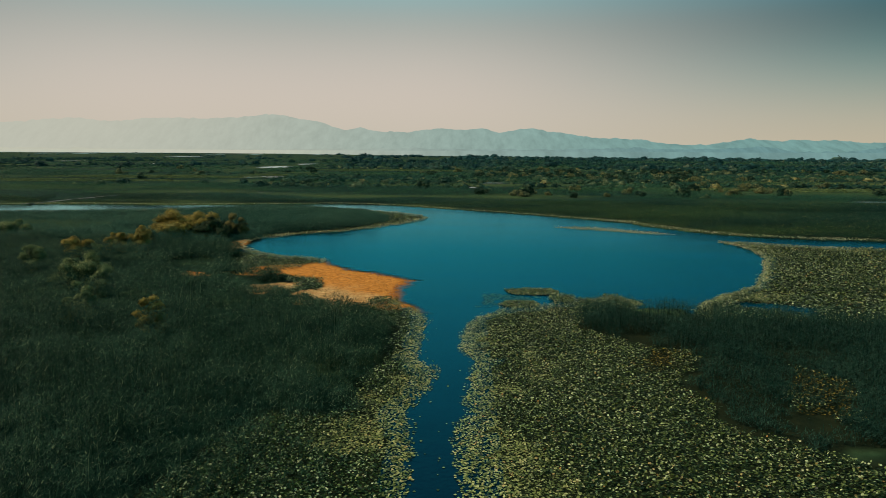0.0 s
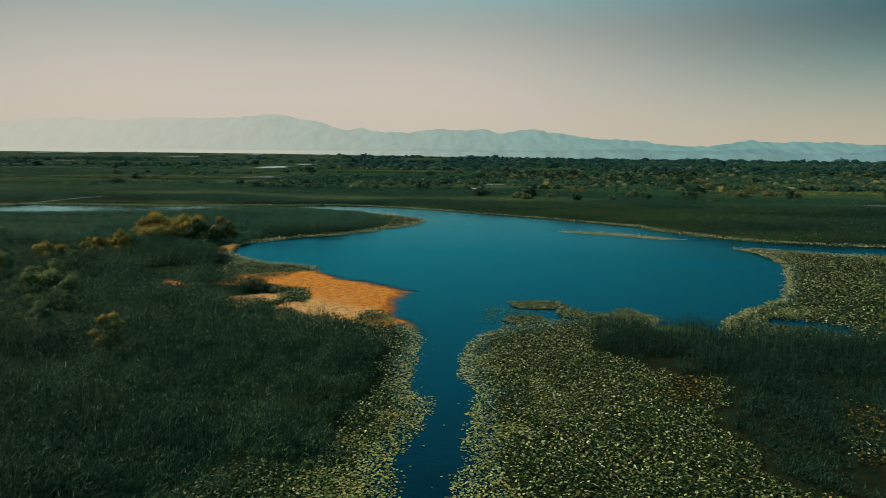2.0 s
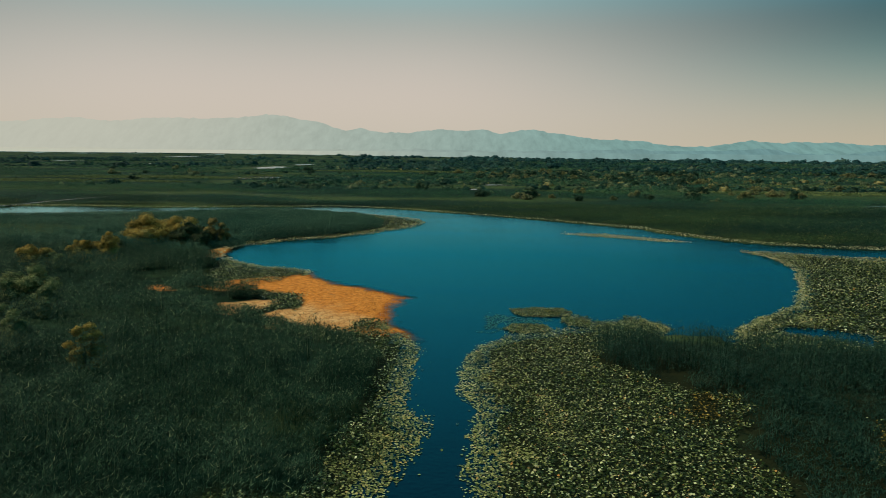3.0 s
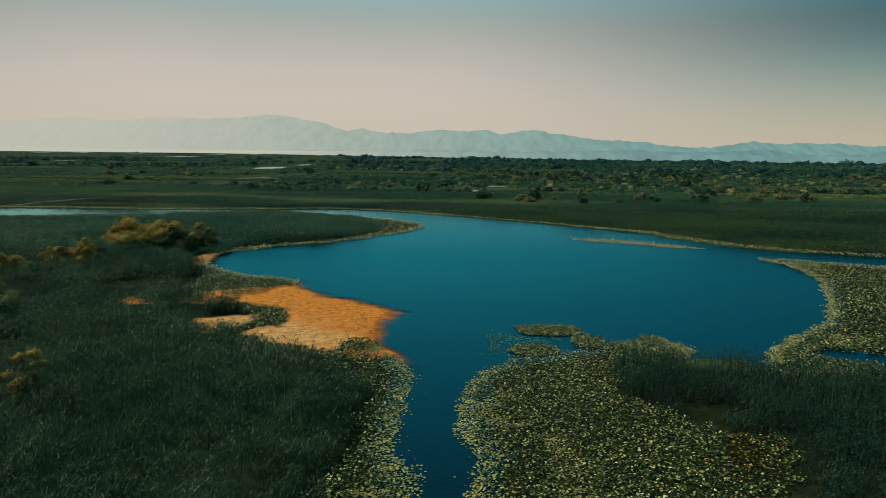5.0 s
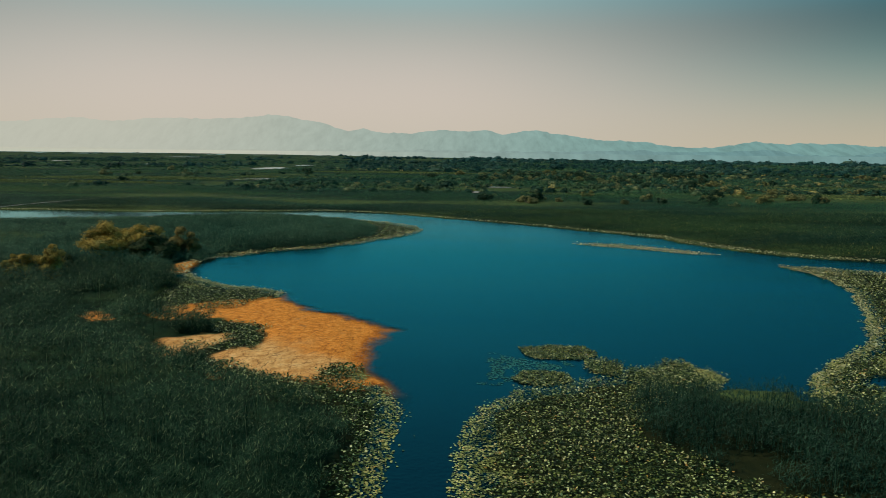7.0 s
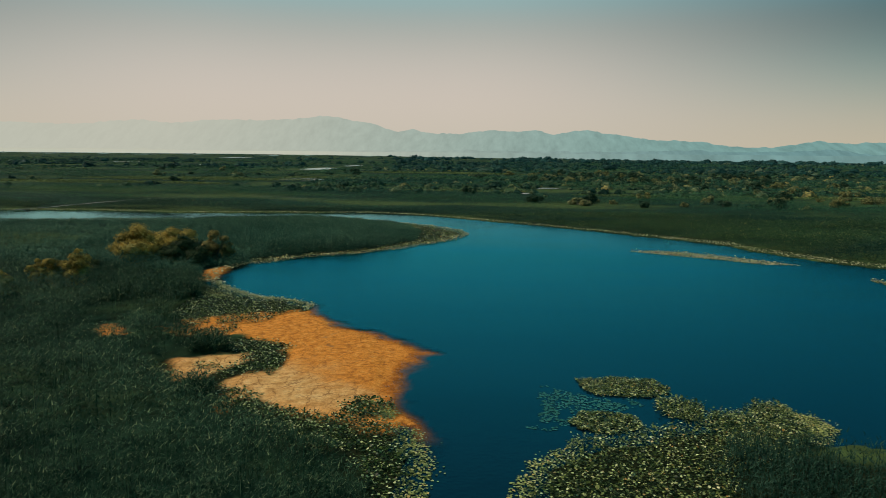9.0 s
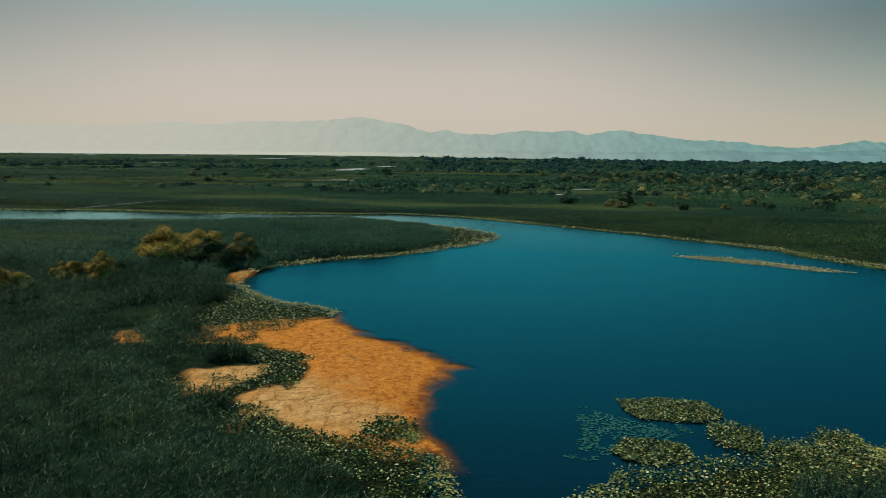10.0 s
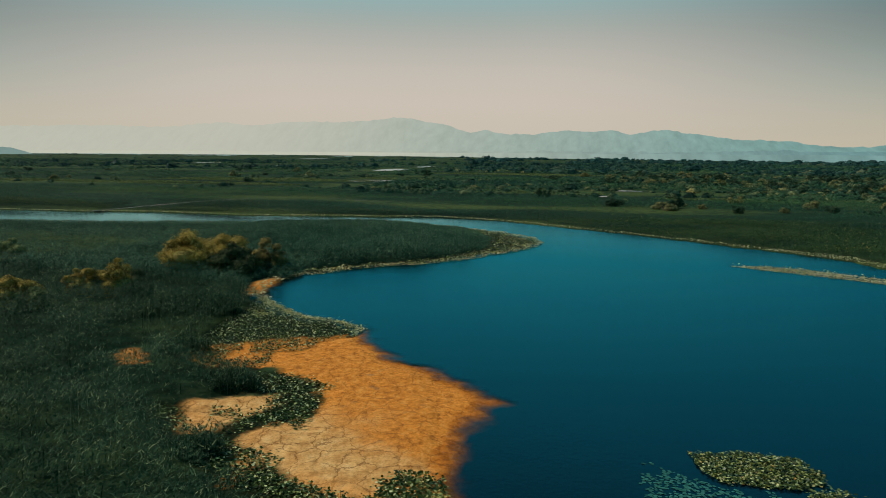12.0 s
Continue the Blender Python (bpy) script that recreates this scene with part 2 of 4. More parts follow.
def make_water(name, ripple=1.0, use_depth=True, body=(0.0016, 0.0042, 0.0080)):
    """Lake water: a dark blue body under a rippled gloss, clear over the shallows."""
    m = Mat(name)
    swell = m.noise(0.35, 4, (1.0, 1.6, 1))
    fine = m.noise(2.6, 5, (1.0, 1.5, 1))
    still = m.math("SUBTRACT", 1.0, m.math("MULTIPLY", m.attr("calm"), 0.8))
    nrm = m.bump(m.math("MULTIPLY", still, m.math("ADD", m.math("MULTIPLY", swell, 0.5), m.math("MULTIPLY", fine, 0.4))), 0.42 * ripple, 0.2)
    tone = m.ramp(m.noise(0.03, 4, (0.6, 2.0, 1)), [(0.35, 0.85), (0.65, 1.15)])
    m.set(Base_Color=m.mix(1.0, body, tone, "MULTIPLY"), Roughness=0.6, Specular_IOR_Level=0.0)
    fr = m.n.new("ShaderNodeFresnel")
    fr.inputs[0].default_value = 1.38
    gloss = m.n.new("ShaderNodeBsdfGlossy")
    m.l.new(nrm, gloss.inputs["Normal"])
    calm = m.math("SUBTRACT", 1.0, m.math("MULTIPLY", m.attr("calm"), 0.85))
    m.put(gloss.inputs["Roughness"], m.math("MULTIPLY", calm, m.ramp(m.noise(0.045, 5, (0.5, 2.4, 1)), [(0.4, 0.11), (0.66, 0.24)])))
    # reflection colour is painted by gloss tint: teal, paler when grazing and where calm
    m.put(gloss.inputs["Color"], m.mix(m.ramp(fr.outputs[0], [(0.40, 0.0), (0.56, 1.0)]), (0.06, 0.765, 1.0), m.mix(m.attr("calm"), (0.22, 0.84, 1.0), (0.48, 0.96, 1.0)) if use_depth else (0.96, 1.0, 1.0)))
    top = m.n.new("ShaderNodeMixShader")
    m.l.new(fr.outputs[0], top.inputs[0])
    m.l.new(m.b.outputs[0], top.inputs[1])
    m.l.new(gloss.outputs[0], top.inputs[2])
    m.l.new(top.outputs[0], m.out.inputs[0])
    if use_depth:
        clear = m.n.new("ShaderNodeBsdfTransparent")
        clear.inputs[0].default_value = (0.92, 0.86, 0.80, 1)
        mx = m.n.new("ShaderNodeMixShader")
        m.l.new(m.ramp(m.attr("depth"), [(0.0, 0.0), (0.3, 0.30), (1.0, 1.0)]), mx.inputs[0])
        m.l.new(clear.outputs[0], mx.inputs[1])
        m.l.new(top.outputs[0], mx.inputs[2])
        m.l.new(mx.outputs[0], m.out.inputs[0])
    return m.m


WATER = make_water("lake_water")
POOL = make_water("pool_water", 0.25, False, (0.02, 0.03, 0.03))


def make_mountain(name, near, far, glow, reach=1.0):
    """Hazy far hills: a glowing backdrop, haze and lit slopes painted into the glow."""
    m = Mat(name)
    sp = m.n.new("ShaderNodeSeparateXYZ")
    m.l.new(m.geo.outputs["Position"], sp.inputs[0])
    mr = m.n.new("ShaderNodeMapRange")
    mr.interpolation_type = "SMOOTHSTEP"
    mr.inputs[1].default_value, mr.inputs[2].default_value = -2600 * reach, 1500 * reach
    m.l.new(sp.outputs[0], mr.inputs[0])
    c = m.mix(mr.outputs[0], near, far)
    # light and dark slopes are painted by noise, as the glow takes no shading
    painted_relief = m.ramp(m.noise(0.013, 8, (1.5, 0.3, 1.1), 0.65), [(0.34, 0.84), (0.5, 1.0), (0.68, 1.15)])
    c = m.mix(m.math("ADD", m.math("MULTIPLY", mr.outputs[0], 0.85), 0.15), c, m.mix(1.0, c, painted_relief, "MULTIPLY"))
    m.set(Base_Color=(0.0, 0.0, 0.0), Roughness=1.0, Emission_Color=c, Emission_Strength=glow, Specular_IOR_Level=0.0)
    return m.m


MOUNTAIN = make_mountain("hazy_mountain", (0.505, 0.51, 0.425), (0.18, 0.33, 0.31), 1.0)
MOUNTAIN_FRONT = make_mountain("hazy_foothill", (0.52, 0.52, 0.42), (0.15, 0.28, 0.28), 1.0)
HAZE_GLOW = make_mountain("haze_glow", (0.52, 0.53, 0.43), (0.17, 0.30, 0.29), 1.0, 0.45)

# ---- plan of the banks (metres, counter to the clock round the open water) ----
WEST_BANK = [(-42, 118), (-41.4, 114), (-40.2, 110), (-34.2, 104.4), (-29.2, 101.3), (-25.6, 100.9), (-22.0, 98.6), (-22.0, 94.6), (-18, 89.6), (-14, 86.8), (-11.5, 83), (-10.6, 78.5), (-9.6, 73.5), (-7.2, 68.5)]
CHANNEL_WEST = [(-5.3, 66), (-3.5, 61), (-4.4, 56), (-3.8, 53), (-4.1, 50), (-2.8, 47), (-2.6, 43.5), (-3.6, 38), (-2.7, 34), (-3.1, 30), (-2.6, 27), (-3, 20), (-3, 5), (-3, -20)]
CHANNEL_EAST = [(0.3, -20), (0.3, 20), (0.4, 29), (-0.2, 34.7), (0.6, 38), (0.4, 42), (1.2, 49), (0, 53), (0.4, 57.5), (1.1, 62.5), (1.7, 64.2), (3.6, 65.3), (4.4, 66.9), (5.7, 67.2), (8.3, 68.4), (9.6, 69.5), (12.4, 70.0), (13.2, 72.2), (16.5, 72.8), (17.6, 74.5), (20.6, 71), (20.6, 69.0), (26.4, 67.9)]
EAST_BANK = [(27.7, 70.9), (33, 76.6), (39, 82.7), (45, 93.4), (50.8, 106.8), (51.9, 118.6), (50.1, 124.5), (54.9, 123.3), (65.6, 118.9), (77.6, 117), (180, 100)]
NORTH_BANK = [(180, 112), (84, 127), (72, 128.6), (62, 132), (52.5, 138), (43.6, 149.7), (39, 159), (26.5, 169), (12, 180), (-4.2, 191), (-22.7, 203), (-42, 208), (-69, 203), (-94, 198), (-123, 199.5), (-147, 195), (-260, 188)]
PENINSULA = [(-260, 160), (-142, 168), (-113, 172.6), (-83, 182.4), (-63, 191), (-51, 194), (-36, 188.5), (-20, 179.5), (-12.5, 172), (-10, 164.3), (-13, 155), (-19.5, 144.5), (-26.5, 136), (-34, 130.5), (-39.5, 124)]
WATER_PLAN = WEST_BANK + CHANNEL_WEST + CHANNEL_EAST + EAST_BANK + NORTH_BANK + PENINSULA
MUD_PLAN = [(-23.2, 95.9), (-20.6, 94.8), (-18.2, 92), (-16.6, 89.9), (-13.6, 88.6), (-11, 86.6), (-8.1, 84.8), (-6.9, 83.2), (-7.4, 80.7), (-8.5, 78.6), (-8.6, 76.2), (-8.2, 73.6), (-7.5, 71.7), (-6.5, 69.6), (-5.6, 67.5), (-8.7, 67.0), (-10.0, 68.4), (-12.1, 68.5), (-14.3, 68.7), (-16.1, 69.6), (-17.8, 71.3), (-19.9, 72.1), (-21.0, 73.4), (-20.2, 75.4), (-18.3, 75.8), (-18.4, 78.1), (-19.2, 81.8), (-19.0, 83.2), (-20.7, 84.2), (-24.3, 85.0), (-27.3, 87.1), (-27.2, 88.8), (-24.8, 90.2), (-24.1, 94.0)]
MUD_WEST = [(-27.8, 77.5), (-25.6, 78.7), (-24.3, 80.2), (-22.7, 80.5), (-21.9, 78.3), (-22.7, 76.8), (-23.3, 75.1), (-24.4, 73.7), (-25.2, 73.5)]
MUD_BACK = [(-23, 96), (-28, 93.5), (-33, 90), (-34, 87), (-30, 85), (-25, 86)]
MUD_SPOT = [(-40.2, 86.4), (-39.4, 87.3), (-37.4, 85.0), (-36.8, 83.9), (-37.9, 83.9)]
MUD_SLIVER = [(-20.2, 70.9), (-19.1, 70.9), (-18.6, 69.6), (-18.8, 68.3)]
MUD_DRY = [(-21.0, 73.7), (-19.9, 75.8), (-17.9, 76.8), (-15.5, 75.1), (-11.8, 71.6), (-11.1, 69.1), (-13.2, 68.4), (-16.2, 69.9), (-19.9, 72.1)]
MUD_CORNER = [(-42.4, 112), (-43.6, 117.0), (-43.2, 119.6), (-41.9, 118), (-41.3, 113.5), (-40.6, 110.2)]
PADS_WEST = [(-10.8, 67.8), (-8.2, 64), (-6.6, 57), (-6.3, 48.7), (-7.6, 43.3), (-8.1, 37.5), (-12.6, 36.7), (-14.3, 33.3), (-15.5, 28.4), (-17, 14), (-12, -24), (-2, -24), (-2, 67)]
PADS_SPIT = [(-40.0, 110), (-34.0, 104.4), (-29.1, 101.3), (-25.5, 100.9), (-21.8, 98.6), (-22.6, 96.2), (-24.0, 93.9), (-24.8, 90.5), (-27.5, 88.6), (-31.1, 88.3), (-35.0, 89.9), (-36.3, 94.6), (-37.3, 101.8)]
PADS_BACK = [(-34.4, 88.9), (-27.2, 88.8), (-26.7, 85.8), (-29.2, 83.6), (-31.7, 85.1)]
PADS_DOT = [(-25.4, 76.8), (-23.7, 77.4), (-22.9, 75.7), (-24.4, 75.4)]
PADS_LOBE = [(-26.3, 84.0), (-24.0, 84.4), (-20.5, 83.6), (-18.7, 82.8), (-19.3, 81.5), (-18.4, 78.5), (-18.2, 76.0), (-20.5, 75.0), (-22.8, 74.1), (-22.6, 76.5), (-21.8, 78.1), (-22.5, 80.2), (-24.4, 80.5), (-25.9, 81.4)]
PADS_MUD_WEST = [(-29.8, 76.9), (-27.8, 77.2), (-25.1, 73.3), (-26.4, 73.1)]
PADS_MUD_EDGE = [(-22.0, 73.5), (-20.1, 72.0), (-18.3, 71.2), (-16.0, 69.6), (-14.2, 68.5), (-12.0, 68.4), (-10.0, 68.2), (-9.6, 66.6), (-5.6, 66.9), (-4.8, 65), (-9.9, 63.5), (-13.5, 64.9), (-16.8, 67.6), (-18.9, 68.0), (-21.6, 71.2)]
PADS_EAST = [(-1, -24), (-1, 40), (0.2, 57), (0.4, 63), (1.4, 64.6), (3.5, 66), (4.4, 67.4), (8.3, 69), (11, 71), (13.5, 72.5), (17.6, 75), (21, 70), (16.5, 67), (12.2, 63.5), (11.8, 59), (14, 57.6), (16, 54), (19.5, 50.2), (18.4, 47.5), (16.6, 43.5), (17.4, 40), (16.9, 37.4), (18, 35.8), (24, 31.5), (60, 28), (60, -24)]
PADS_FIELD = [(24.5, 64.5), (27.5, 71), (33, 76.6), (39, 82.7), (45, 93.4), (50.8, 106.8), (51.9, 118.6), (49.5, 124.8), (54.9, 123), (65.6, 118.7), (77.6, 116.8), (180, 99), (180, 57), (44.6, 63.5), (29, 64.5)]
PADS_RUST = [(14.7, 49.8), (17.0, 52.8), (19.8, 53.3), (20.4, 50.1), (18.2, 47.6), (15.3, 47.1), (13.9, 46.5)]
PADS_RUST_FAR = [(27.5, 49.2), (30, 45.5), (26.4, 37.5), (22.8, 38.6), (24.3, 43.5)]
PADS_TIP = [(-8.8, 164.3), (-12.2, 173), (-20, 180), (-24, 176), (-20, 166), (-19.5, 152), (-26.5, 139.5), (-34.6, 133.4), (-41.5, 126), (-39.5, 123), (-34, 129.5), (-26.5, 135), (-19.5, 143.5), (-13, 154)]
ISLET = [(20.6, 146.8), (26, 147.9), (31, 146.4), (38, 141.9), (45, 136.2), (40, 136.0), (33, 140.2), (26, 143.6)]
PATCH_NORTH = [(5.4, 77.9), (7.9, 78.6), (11.0, 78.6), (11.9, 76.9), (11.8, 75.8), (9.8, 74.8), (6.6, 74.8), (5.7, 75.7)]
PATCH_SOUTH = [(4.2, 69.7), (5.1, 71.5), (7.4, 71.5), (8.7, 70.8), (8.8, 69.4), (6.9, 68.4), (5.8, 68.3), (4.9, 68.9)]
PATCH_MID = [(10.7, 74.5), (11.8, 74.9), (13.5, 73.8), (13.0, 71.3), (12.1, 70.8), (10.9, 71.5), (10.4, 72.9)]
PATCH_EAST = [(13.9, 72.4), (16.6, 72.8), (17.4, 74.7), (19.3, 74.7), (19.4, 73.4), (20.5, 72.6), (21.1, 70.9), (20.4, 69.9), (17.6, 68.7), (15.2, 67.6), (13.0, 69.4)]
PADS_SUNK = [(2.4, 76.5), (4.3, 75.6), (6.6, 74.6), (9.3, 74.2), (9.8, 72.6), (7.4, 71.8), (5.1, 71.7), (3.8, 68.6), (1.6, 68.3), (2.4, 71.1)]
MUD_CLUMP = [(-11.1, 70.2), (-10.2, 71.4), (-8.1, 71.2), (-7.4, 69.6), (-7.6, 68.7), (-9.8, 68.6), (-10.9, 68.6)]
SLICK_SOUTH = [(20.6, 37.6), (22.6, 38.6), (25.0, 38.8), (24.4, 35.4), (20.2, 34.6)]
SLICK_NORTH = [(14.2, 57.8), (16.4, 58.2), (19.6, 57.2), (18.9, 54.6), (15.2, 54.4)]
EAST_POOL = [(30.3, 69.9), (33.4, 72.2), (36.8, 71.2), (40.2, 68.9), (38.4, 66.6), (34.5, 68.2)]
TALL_REEDS = [(-44, 130.5), (-36, 133.6), (-28, 139.6), (-22, 147), (-21, 157), (-30, 164), (-46, 158), (-52, 140)]
REEDS_EAST = [(11.3, 63.4), (12.8, 66.8), (21, 65.8), (29, 63), (45, 62.8), (180, 58), (180, 32), (60, 33), (32, 36), (26, 33), (21.5, 33), (17.8, 35.6), (16.9, 37.4), (17.5, 40.2), (16.7, 43.3), (18.6, 47.1), (20.0, 50.2), (16.8, 53.8), (13.7, 57), (11.6, 58.8)]

# ---- numeric helpers ----
RNG = np.random.default_rng(7)
GX0, GX1, GY0, GY1, GS = -262.0, 182.0, -26.0, 222.0, 0.5
gx, gy = np.meshgrid(np.arange(GX0, GX1, GS), np.arange(GY0, GY1, GS), indexing="ij")


def vnoise(x, y, scale, seed=0):
    """Smooth value noise, 0 to 1."""
    u, v = np.asarray(x) * scale + 31.7 * seed, np.asarray(y) * scale - 17.3 * seed
    i, j = np.floor(u).astype(np.int64), np.floor(v).astype(np.int64)
    f, g = u - i, v - j
    f, g = f * f * (3 - 2 * f), g * g * (3 - 2 * g)

    def h(a, b):
        n = (a * 374761393 + b * 668265263 + seed * 982451653) & 0x7FFFFFFF
        n = ((n ^ (n >> 13)) * 1274126177) & 0x7FFFFFFF
        return ((n ^ (n >> 16)) & 0xFFFF) / 65535.0

    return (h(i, j) * (1 - f) + h(i + 1, j) * f) * (1 - g) + (h(i, j + 1) * (1 - f) + h(i + 1, j + 1) * f) * g


def fbm(x, y, scale, seed=0, octaves=4):
    total, amp, norm = 0, 1.0, 0
    for k in range(octaves):
        total = total + amp * vnoise(x, y, scale * 2 ** k, seed + k)
        norm += amp
        amp *= 0.5
    return total / norm


def signed(plan, x, y):
    """Distance to a closed outline, negative inside."""
    p = np.array(plan, float)
    q = np.roll(p, -1, 0)
    shape = np.shape(x)
    x, y = np.ravel(x), np.ravel(y)
    best, inside = np.full(x.shape, 1e18), np.zeros(x.shape, bool)
    for (ax, ay), (bx, by) in zip(p, q):
        ex, ey = bx - ax, by - ay
        t = np.clip(((x - ax) * ex + (y - ay) * ey) / (ex * ex + ey * ey + 1e-9), 0, 1)
        best = np.minimum(best, (x - ax - t * ex) ** 2 + (y - ay - t * ey) ** 2)
        if by != ay:
            inside ^= ((ay > y) != (by > y)) & (x < ex * (y - ay) / (by - ay) + ax)
    return (np.sqrt(best) * np.where(inside, -1, 1)).reshape(shape)


class Field:
    """A value over the plan, looked up between its nodes."""

    def __init__(self, values):
        self.v = values

    def __call__(self, x, y):
        u = np.clip((np.asarray(x) - GX0) / GS, 0, self.v.shape[0] - 1.001)
        w = np.clip((np.asarray(y) - GY0) / GS, 0, self.v.shape[1] - 1.001)
        i, j = u.astype(int), w.astype(int)
        f, g = u - i, w - j
        v = self.v
        return (v[i, j] * (1 - f) + v[i + 1, j] * f) * (1 - g) + (v[i, j + 1] * (1 - f) + v[i + 1, j + 1] * f) * g


def field(*plans, ragged=0.6, scale=0.45, seed=1):
    wx = gx + ragged * 2 * (fbm(gx, gy, scale, seed) - 0.5) * 2
    wy = gy + ragged * 2 * (fbm(gx, gy, scale, seed + 9) - 0.5) * 2
    return Field(np.min([signed(p, wx, wy) for p in plans], axis=0))


f_water = field(WATER_PLAN, ragged=0.5)
f_mud = field(MUD_PLAN, MUD_BACK, MUD_WEST, MUD_SPOT, MUD_SLIVER, MUD_CORNER, ragged=0.55, scale=0.8)
f_dry = field(MUD_DRY, MUD_WEST, ragged=0.8, scale=0.5)
f_pads = field(PADS_WEST, PADS_MUD_WEST, PADS_SPIT, PADS_BACK, PADS_DOT, PADS_LOBE, PADS_MUD_EDGE, PADS_EAST, PADS_FIELD, PADS_RUST, PADS_RUST_FAR, PADS_TIP, ISLET, PATCH_EAST, PATCH_MID, MUD_CLUMP, ragged=0.55, scale=0.6)
f_rust = field(PADS_RUST, PADS_RUST_FAR, ragged=1.4, scale=0.4)
f_isles = field(PATCH_NORTH, PATCH_SOUTH, ragged=0.25, scale=0.9)
f_slick = field(SLICK_NORTH, SLICK_SOUTH, EAST_POOL, ragged=0.4)
f_murk = field(SLICK_NORTH, SLICK_SOUTH, ragged=0.8)
f_pond = field(EAST_POOL, ragged=0.4)
f_east = field(REEDS_EAST, ragged=0.8, scale=0.4)
f_sunk = field(PADS_SUNK, ragged=0.4)


def smooth(a, b, x):
    t = np.clip((x - a) / (b - a), 0, 1)
    return t * t * (3 - 2 * t)


def sight(x, y, margin=6.0):
    """The part of the marsh that lies along the flight."""
    return (x < 0.76 * (y + 8) + margin) & (x > -1.16 * (y - 22) - margin - 18) & (x > -0.76 * (y + 8) - margin - 0.5 * np.maximum(y - 40, 0)) & (y > 8)


def mesh_np(name, verts, sizes, loops, material, attrs=None, flat=True):
    """A mesh from arrays: verts (n, 3), the corner count of each face, and all corners in one row."""
    me = bpy.data.meshes.new(name)
    me.vertices.add(len(verts))
    me.vertices.foreach_set("co", np.ascontiguousarray(verts, np.float32).ravel())
    me.loops.add(len(loops))
    me.loops.foreach_set("vertex_index", np.ascontiguousarray(loops, np.int32))
    me.polygons.add(len(sizes))
    me.polygons.foreach_set("loop_start", np.concatenate([[0], np.cumsum(sizes)[:-1]]).astype(np.int32))
    for key, vals in (attrs or {}).items():
        me.attributes.new(key, "FLOAT", "POINT").data.foreach_set("value", np.ascontiguousarray(vals, np.float32))
    me.update(calc_edges=True)
    me.polygons.foreach_set("use_smooth", np.full(len(sizes), not flat))
    me.materials.append(material)
    return me


def grid_mesh(name, xs, ys, z, material, attrs=None):
    nx, ny = len(xs), len(ys)
    X, Y = np.meshgrid(xs, ys, indexing="ij")
    v = np.stack([X, Y, z], -1).reshape(-1, 3)
    i, j = np.meshgrid(np.arange(nx - 1), np.arange(ny - 1), indexing="ij")
    a = (i * ny + j).ravel()
    loops = np.stack([a, a + ny, a + ny + 1, a + 1], -1).ravel()
    return mesh_np(name, v, np.full(len(a), 4), loops, material, {k: w.ravel() for k, w in (attrs or {}).items()}, flat=False)


# ---- ground and water ----
def bed(x, y):
    """Height of the ground, and how muddy and wet it is."""
    w, m, p = f_water(x, y), f_mud(x, y), np.minimum(f_pads(x, y), np.minimum(f_slick(x, y), f_isles(x, y))) - 0.7
    out = (x < GX0 + 2) | (x > GX1 - 2) | (y < GY0 + 2) | (y > GY1 - 2)
    z = 0.16 + 0.10 * (fbm(x, y, 0.15, 3) - 0.5)
    z = np.where(p < 0, np.where(w > 1.3, 0.03, -0.3), z)
    z = np.where(f_pond(x, y) < 0.3, -0.3, z)
    z = np.where(w < 0, -1.6 * smooth(0.0, 6.0, -w) - 0.05, z)
    shore = np.clip(-w, -9, 9)                                        # metres out from the bank
    drop = smooth(-1.5, 1.9, m + 2.6 * (fbm(x, y, 0.8, 8) - 0.5)) * smooth(-1.5, 0.5, shore)     # the flat slides under the lake at its outer edge
    mudz = 0.055 - 0.045 * smooth(-4, 2, shore) - 0.36 * drop + 0.07 * (fbm(x, y, 0.7, 5) - 0.5)
    k = smooth(0.5, -0.5, m)
    z = np.where(m < 0.6, z * (1 - k) + np.maximum(mudz, z) * k, z)
    z = np.where((w < 0.4) & (m < 2.4) & (x > -30), np.maximum(mudz, z), z)
    z = np.where(f_murk(x, y) < 1.5, np.maximum(z, -0.12), z)
    wet = smooth(-1.5, 4.0, f_dry(x, y) + 4.0 * (fbm(x, y, 0.3, 6) - 0.5))
    return np.where(out, 0.16, z), np.where(out, 0, np.where((w < 0.4) & (x > -30), smooth(2.6, 2.0, m), smooth(0.7, 0.0, m))), np.where(out, 0, wet)


out = np.geomspace(2.0, 5200, 34)
mid = np.concatenate([np.arange(-110, -46, 1.15), np.arange(-46, -2, 0.4), np.arange(-2, 111, 1.15)])
xs = np.concatenate([-110 - out[::-1], mid, 110 + out])
outy = np.geomspace(2.0, 4700, 34)
midy = np.concatenate([np.arange(-20, 66, 1.15), np.arange(66, 100, 0.4), np.arange(100, 214.5, 1.15)])
ys = np.concatenate([-20 - np.geomspace(2.0, 2500, 20)[::-1], midy, 214 + outy])
GXX, GYY = np.meshgrid(xs, ys, indexing="ij")
gz, gm, gw = bed(GXX, GYY)
# one mask for murky peat and for the painted shade below pads and rushes
ground = tagged(new("ground", grid_mesh("ground", xs, ys, gz, GROUND, {"mud": gm, "wet": gw, "peat_and_shade": np.maximum(smooth(1.6, 0.2, f_murk(GXX, GYY)), np.maximum(smooth(1.0, 0.3, f_pads(GXX, GYY)), smooth(0.5, 0.0, f_east(GXX, GYY)))) * (np.abs(GXX) < 170) * (GYY < 200)})), "dark marsh soil with a flat of orange cracked mud at the lake", "ground", kind="structure")

